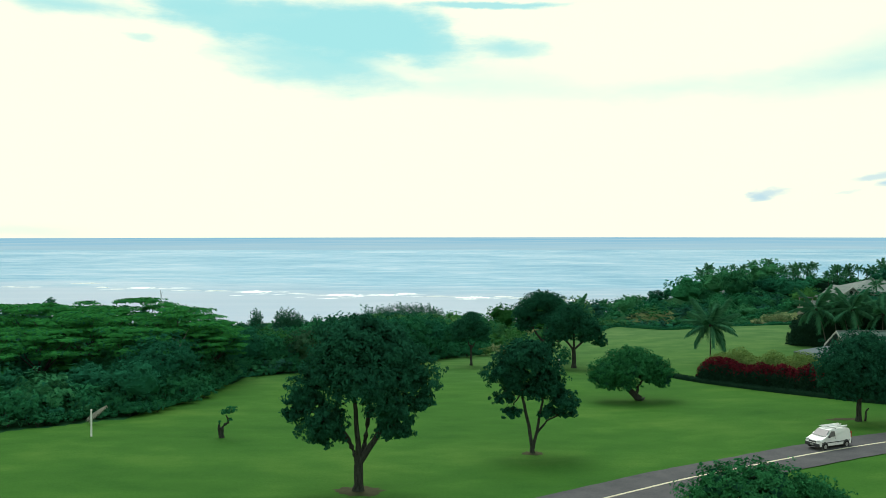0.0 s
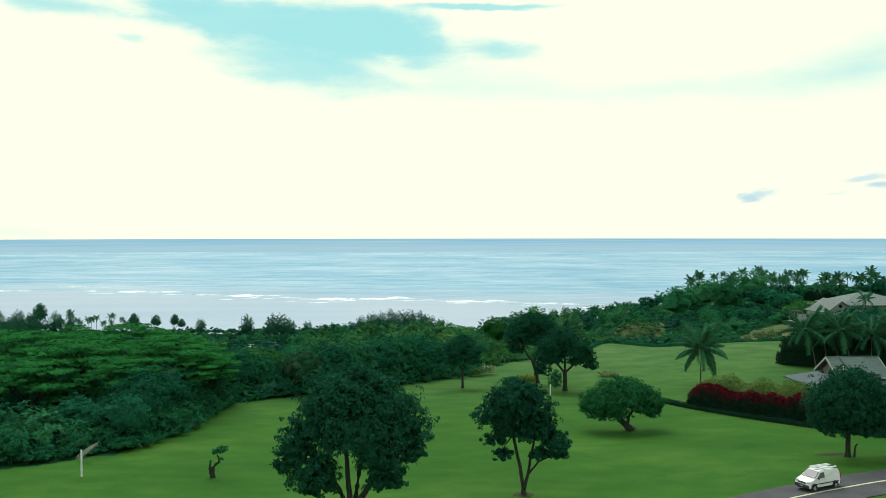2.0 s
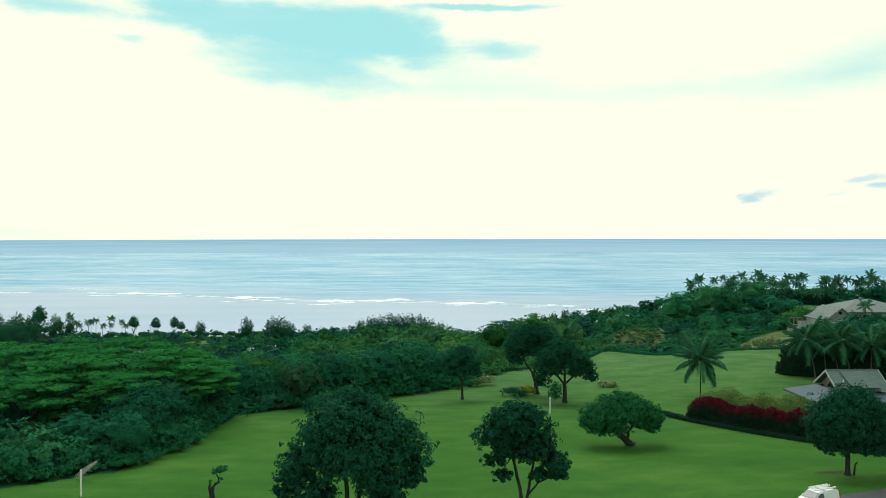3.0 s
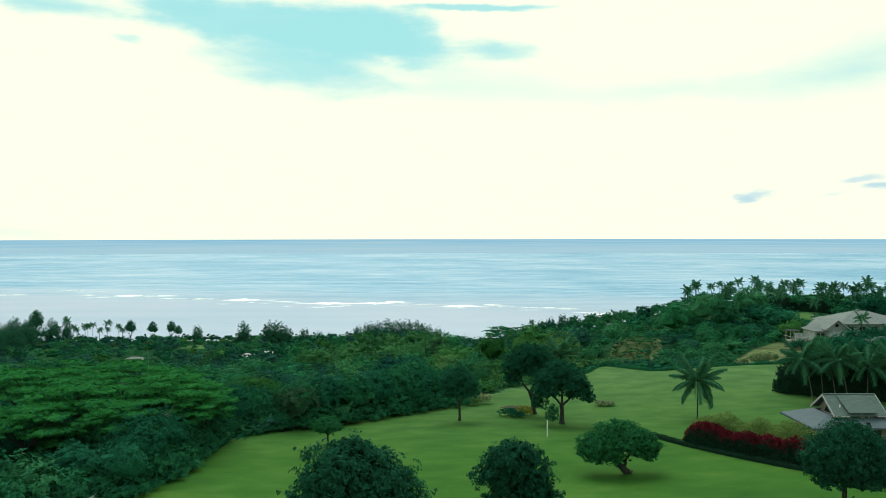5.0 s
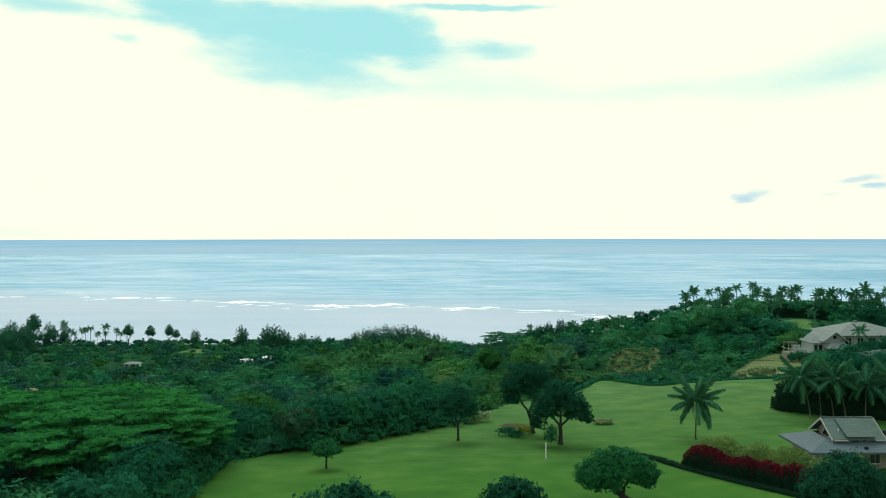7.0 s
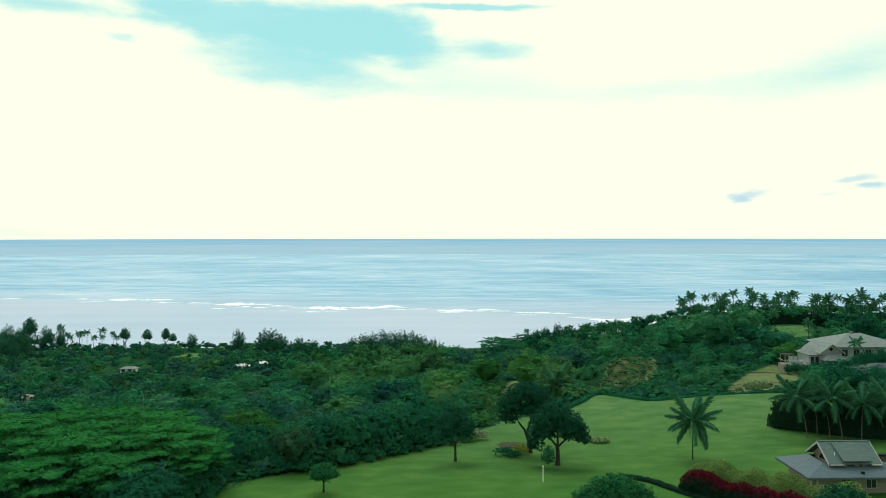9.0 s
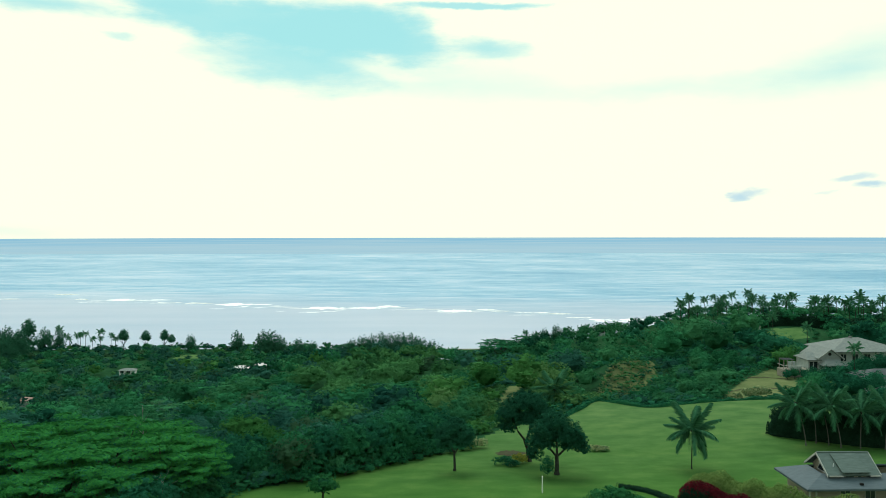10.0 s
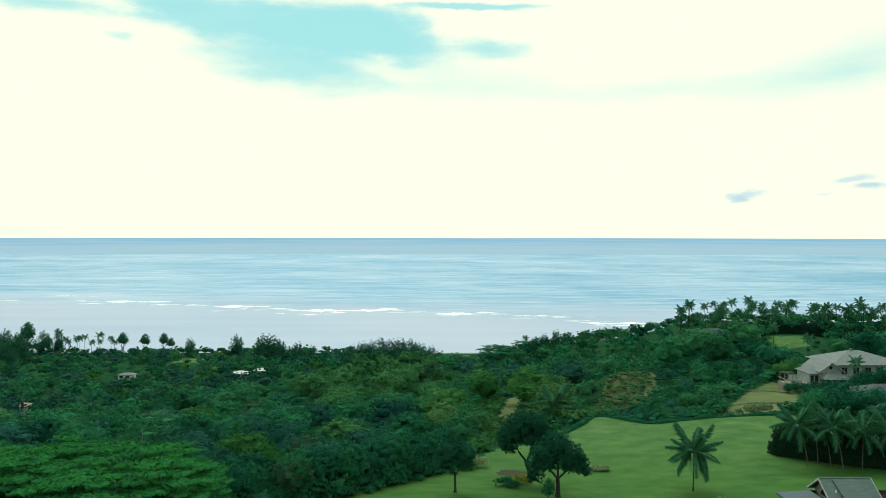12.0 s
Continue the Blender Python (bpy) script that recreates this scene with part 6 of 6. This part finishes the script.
def van(x, y, heading):
    """A small white panel van that faces +x in its own frame."""
    base = tagged(new("van"), "small white panel van with roof rack on the road", "van")
    # side outline of body, front to the right
    prof = [(-2.12, 0.32), (-2.15, 0.9), (-2.08, 1.55), (-1.98, 1.78), (-1.6, 1.84), (0.15, 1.84), (0.55, 1.76), (1.25, 1.16), (1.75, 1.02), (2.05, 0.86), (2.14, 0.55), (2.12, 0.32)]
    bm = bmesh.new()
    prism(bm, [(px_, -0.88 + (0.14 if z > 1.3 else 0), z) for px_, z in prof], [(px_, 0.88 - (0.14 if z > 1.3 else 0), z) for px_, z in prof])
    bmesh.ops.bevel(bm, geom=[e for e in bm.edges], offset=0.05, segments=2, affect="EDGES", clamp_overlap=True)
    part("body", bm, VAN_WHITE, base)

    def pane(name, pts, mat, out):
        b = bmesh.new()
        prism(b, pts, [tuple(Vector(p) + Vector(out)) for p in pts])
        return part(name, b, mat, base)

    pane("windscreen", [(0.62, -0.68, 1.74), (0.62, 0.68, 1.74), (1.24, 0.78, 1.2), (1.24, -0.78, 1.2)], GLASS, (0.03, 0, 0.03))
    for s in (-1, 1):
        pane("door_window", [(0.05, s * 0.75, 1.68), (0.5, s * 0.75, 1.68), (1.02, s * 0.86, 1.2), (0.05, s * 0.87, 1.2)], GLASS, (0, s * 0.03, 0))
        pane("door_seam", [(0.0, s * 0.885, 0.45), (0.02, s * 0.885, 0.45), (0.02, s * 0.885, 1.2), (0.0, s * 0.885, 1.2)], PLASTIC, (0, s * 0.006, 0))
        pane("side_moulding", [(-1.9, s * 0.885, 0.62), (1.8, s * 0.885, 0.62), (1.8, s * 0.885, 0.7), (-1.9, s * 0.885, 0.7)], PLASTIC, (0, s * 0.012, 0))
        part("wing_mirror", boxes((0.85, s * 0.9 - 0.02, 1.14, 1.0, s * 1.06, 1.34) if s > 0 else (0.85, -1.06, 1.14, 1.0, -0.88, 1.34), bevel=0.03), PLASTIC, base)
        part("headlight", boxes((1.86, s * 0.5 if s > 0 else -0.82, 0.74, 2.1, 0.82 if s > 0 else -0.5, 0.96), bevel=0.04), LAMP_GLASS, base)
        part("tail_light", boxes((-2.17, s * 0.72 if s > 0 else -0.87, 0.9, -2.08, 0.87 if s > 0 else -0.72, 1.5), bevel=0.02), AMBER, base)
        for wx in (-1.42, 1.42):
            b = bmesh.new()
            bmesh.ops.create_cone(b, cap_ends=True, segments=24, radius1=0.40, radius2=0.40, depth=0.06, matrix=Matrix.Translation((wx, s * 0.87, 0.36)) @ Matrix.Rotation(radians(90), 4, "X"))
            part("wheel_arch", b, PLASTIC, base)
            b = bmesh.new()
            bmesh.ops.create_cone(b, cap_ends=True, segments=24, radius1=0.31, radius2=0.31, depth=0.2, matrix=Matrix.Translation((wx, s * 0.82, 0.31)) @ Matrix.Rotation(radians(90), 4, "X"))
            bmesh.ops.bevel(b, geom=list(b.edges), offset=0.03, segments=1, affect="EDGES")
            wheel = part("wheel", b, RUBBER, base)
            b = bmesh.new()
            bmesh.ops.create_cone(b, cap_ends=True, segments=18, radius1=0.19, radius2=0.14, depth=0.05, matrix=Matrix.Translation((wx, s * 0.93, 0.31)) @ Matrix.Rotation(radians(90 * s), 4, "X"))
            part("rim", b, STEEL, wheel)
    part("bumper", boxes((2.02, -0.86, 0.3, 2.2, 0.86, 0.62), bevel=0.05), PLASTIC, base, "dark grey front bumper")
    part("bumper", boxes((-2.24, -0.86, 0.32, -2.08, 0.86, 0.6), bevel=0.05), PLASTIC, base)
    part("grille", boxes((2.06, -0.45, 0.68, 2.13, 0.45, 0.84), bevel=0.02), PLASTIC, base)
    part("number_plate", boxes((2.19, -0.2, 0.42, 2.22, 0.2, 0.54)), TRIM, base)
    rack = part("roof_rack", boxes((-1.5, -0.75, 1.88, -1.44, 0.75, 1.93), (-0.2, -0.75, 1.88, -0.14, 0.75, 1.93), *[(px_, s - 0.02, 1.83, px_ + 0.06, s + 0.02, 1.94) for px_ in (-1.5, -0.2) for s in (-0.7, 0.7)]), STEEL, base)
    part("ladder", boxes((-2.0, -0.62, 1.93, 0.55, -0.56, 2.02), (-2.0, -0.28, 1.93, 0.55, -0.22, 2.02), *[(-1.9 + 0.3 * i, -0.56, 1.95, -1.86 + 0.3 * i, -0.28, 1.99) for i in range(8)]), WHITE, rack)
    part("pipe_carrier", tube(bmesh.new(), [(-1.9, 0.5, 2.0), (0.9, 0.5, 2.0)], [0.07, 0.07], 12), WHITE, rack)
    base.matrix_basis = Matrix.Translation((x, y, gz(x, y) + 0.055)) @ Matrix.Rotation(heading, 4, "Z") @ Matrix.Diagonal((1 / UNIT, 1 / UNIT, 1 / UNIT, 1))


van(29.0, 63.8, radians(204))


# ---- small things on the lawn ----
def post(x, y, h, label):
    base = tagged(new("marker_post"), label, "post", "white posts")
    base.location = (x, y, gz(x, y))
    part("shaft", tube(bmesh.new(), [(0, 0, -0.2), (0, 0, h)], [0.075, 0.07], 10), WHITE, base)
    bm = bmesh.new()
    bmesh.ops.create_uvsphere(bm, u_segments=10, v_segments=6, radius=0.085, matrix=Matrix.Translation((0, 0, h)) @ Matrix.Diagonal((1, 1, 0.6, 1)))
    part("cap", bm, WHITE, base)


post(-28.6, 68.9, 2.15, "slim white post on the lawn by the wood")
post(14.9, 109.0, 2.1, "slim white post on the open lawn")


def snag(x, y):
    base = tagged(new("stunted_tree"), "gnarled small stump with one leafy sprig", "tree")
    base.location = (x, y, gz(x, y) - 0.05)
    rr = random.Random(3)
    bm = bmesh.new()
    tube(bm, [(0, 0, 0), (-0.08, 0, 0.4), (0.0, 0, 0.8), (0.25, 0, 1.15), (0.55, 0, 1.25), (0.5, 0, 1.6), (0.35, 0, 1.9)], [0.26, 0.2, 0.18, 0.14, 0.11, 0.08, 0.05], 8, 0.15, rr)
    tube(bm, [(-0.1, 0, 0.3), (-0.25, 0.05, 0.8), (-0.2, 0.05, 1.2)], [0.15, 0.11, 0.07], 7, 0.15, rr)
    part("trunk", bm, BARK, base)
    V, F = crown_leaves(np.random.default_rng(8), [(0.35, 0, 2.1, 0.5, 0.4, 0.25), (0.85, 0, 2.3, 0.45, 0.4, 0.25), (-0.2, 0, 1.25, 0.18, 0.18, 0.15), (0.65, 0, 1.5, 0.2, 0.2, 0.2)], 60, 12, 0.16, 0.5)
    adopt(link_mesh("crown", V, F, [LEAF[1]]), base)


snag(-18.0, 68.9)


def dead_frond_heap(x, y):
    """A dry fallen palm frond that leans out of the wood edge."""
    base = tagged(new("dead_palm_frond"), "dry grey fallen frond at the wood edge", "frond")
    base.location = (x, y, gz(x, y) + 0.15)
    V, F = [], []
    k = 0
    for i in range(3):
        v, fa = frond(np.random.default_rng(90 + i), 2.6, 0.5, 16, 0.35, 0.06)
        m = Matrix.Rotation(radians(176 + 4 * i), 3, "Z") @ Matrix.Rotation(radians(24 + 4 * i), 3, "Y")
        V.append(v @ np.array(m).T + np.array([2.2, 0, 1.7]) * (0.97 + 0.02 * i))
        F.append(fa + k)
        k += len(v)
    adopt(link_mesh("blade", np.concatenate(V), np.concatenate(F), [DRY_LEAF]), base)


dead_frond_heap(-31.5, 74.5)


def bush(name, x, y, r, h, mats, seed, label, n=140, size=0.2, flowers=0.4):
    rng = np.random.default_rng(seed)
    base = tagged(new(name), label, "shrub", "garden shrubs")
    base.location = (x, y, gz(x, y))
    blobs = [(rng.uniform(-0.6, 0.6) * r, rng.uniform(-0.5, 0.5) * r, h * 0.5, r * 0.6, r * 0.55, h * 0.5) for _ in range(5)]
    V, F = crown_leaves(rng, blobs, n, 10, size, 0.5, -0.4)
    adopt(link_mesh("leaves", V, F, mats, (rng.random(len(F)) < flowers).astype(int) if len(mats) > 1 else None), base)


bush("flowering_shrub", 8.6, 136.5, 1.2, 1.5, [LEAF[1], CREAM_LEAF], 501, "pale cream flowering shrub at the lawn edge", flowers=0.6)
bush("flowering_shrub", 6.8, 135.6, 1.1, 1.2, [LEAF[1], GOLD_LEAF], 502, "yellow-green shrub at the lawn edge", flowers=0.6)
bush("flowering_shrub", 13.6, 126.6, 1.3, 1.3, [YELLOW_LEAF, LEAF[1]], 503, "golden-leaved shrub on the lawn under trees", flowers=0.2)
bush("garden_shrub", 11.2, 125.4, 1.4, 1.1, [LEAF[0], LEAF[1]], 504, "dark green shrub on the lawn under trees")
bush("garden_shrub", 12.6, 124.0, 1.0, 0.8, [LEAF[0], LEAF[1]], 505, "low dark green shrub beside a golden one")
bush("flowering_shrub", 26.6, 133.6, 1.1, 0.8, [LEAF[1], CREAM_LEAF], 506, "low cream-flowered shrub alone on the lawn", flowers=0.7)
bush("flowering_shrub", 28.0, 133.4, 0.9, 0.7, [LEAF[1], CREAM_LEAF], 507, "low cream-flowered shrub alone on the lawn", flowers=0.5)
bush("garden_shrub", 16.4, 116.5, 0.9, 3.2, [LEAF[0], LEAF[1]], 508, "tall narrow dark shrub beside a tree trunk")
for i, (x, y, r, h) in enumerate(((63.0, 170.8, 1.1, 1.2), (65.6, 171, 1.5, 2.0), (68.2, 171.2, 1.5, 2.2))):
    bush("flowering_shrub", x, y, r, h, [CREAM_LEAF, LEAF[1]], 520 + i, "pale cream-leaved shrub below the dry mound", 150, 0.3, 0.45)


def soil_patch(x, y, rx, ry, seed):
    rng = np.random.default_rng(seed)
    n = 28
    a = np.linspace(0, 2 * math.pi, n, endpoint=False)
    k = 1 + 0.22 * rng.uniform(-1, 1, n)
    V = [(x, y, gz(x, y) + 0.05)] + [(x + rx * math.cos(q) * w, y + ry * math.sin(q) * w, gz(x + rx * math.cos(q) * w, y + ry * math.sin(q) * w) + 0.012) for q, w in zip(a, k)]
    tagged(link_mesh("soil_patch", V, [(0, 1 + i, 1 + (i + 1) % n) for i in range(n)], [SOIL]), "bare brown soil patch in the lawn", "soil", kind="structure")


soil_patch(-5.3, 52.8, 1.5, 1.2, 1)
soil_patch(6.8, 64.6, 0.8, 0.7, 2)
soil_patch(35.0, 74.4, 1.3, 0.6, 3)
soil_patch(13.3, 133.0, 2.2, 1.8, 4)


def worn_path(pts, seed):
    tagged(ribbon("worn_path", smooth_line(pts, 1.0), 0.45, -0.45, 0.06, SOIL, seed=seed, ragged=0.25), "faint worn path across the dry mound", "path", kind="structure")


worn_path([(76.0, 203.0), (80.5, 202.5), (84.5, 200.5), (87.5, 199.0)], 41)
worn_path([(67.0, 188.0), (72.0, 188.5), (76.5, 187.0), (81.0, 186.0)], 42)


# ---- true size ----
for ob in list(scene.objects):
    if ob.parent is None and ob.type in ("MESH", "EMPTY"):
        ob.matrix_basis = Matrix.Scale(UNIT, 4) @ ob.matrix_basis
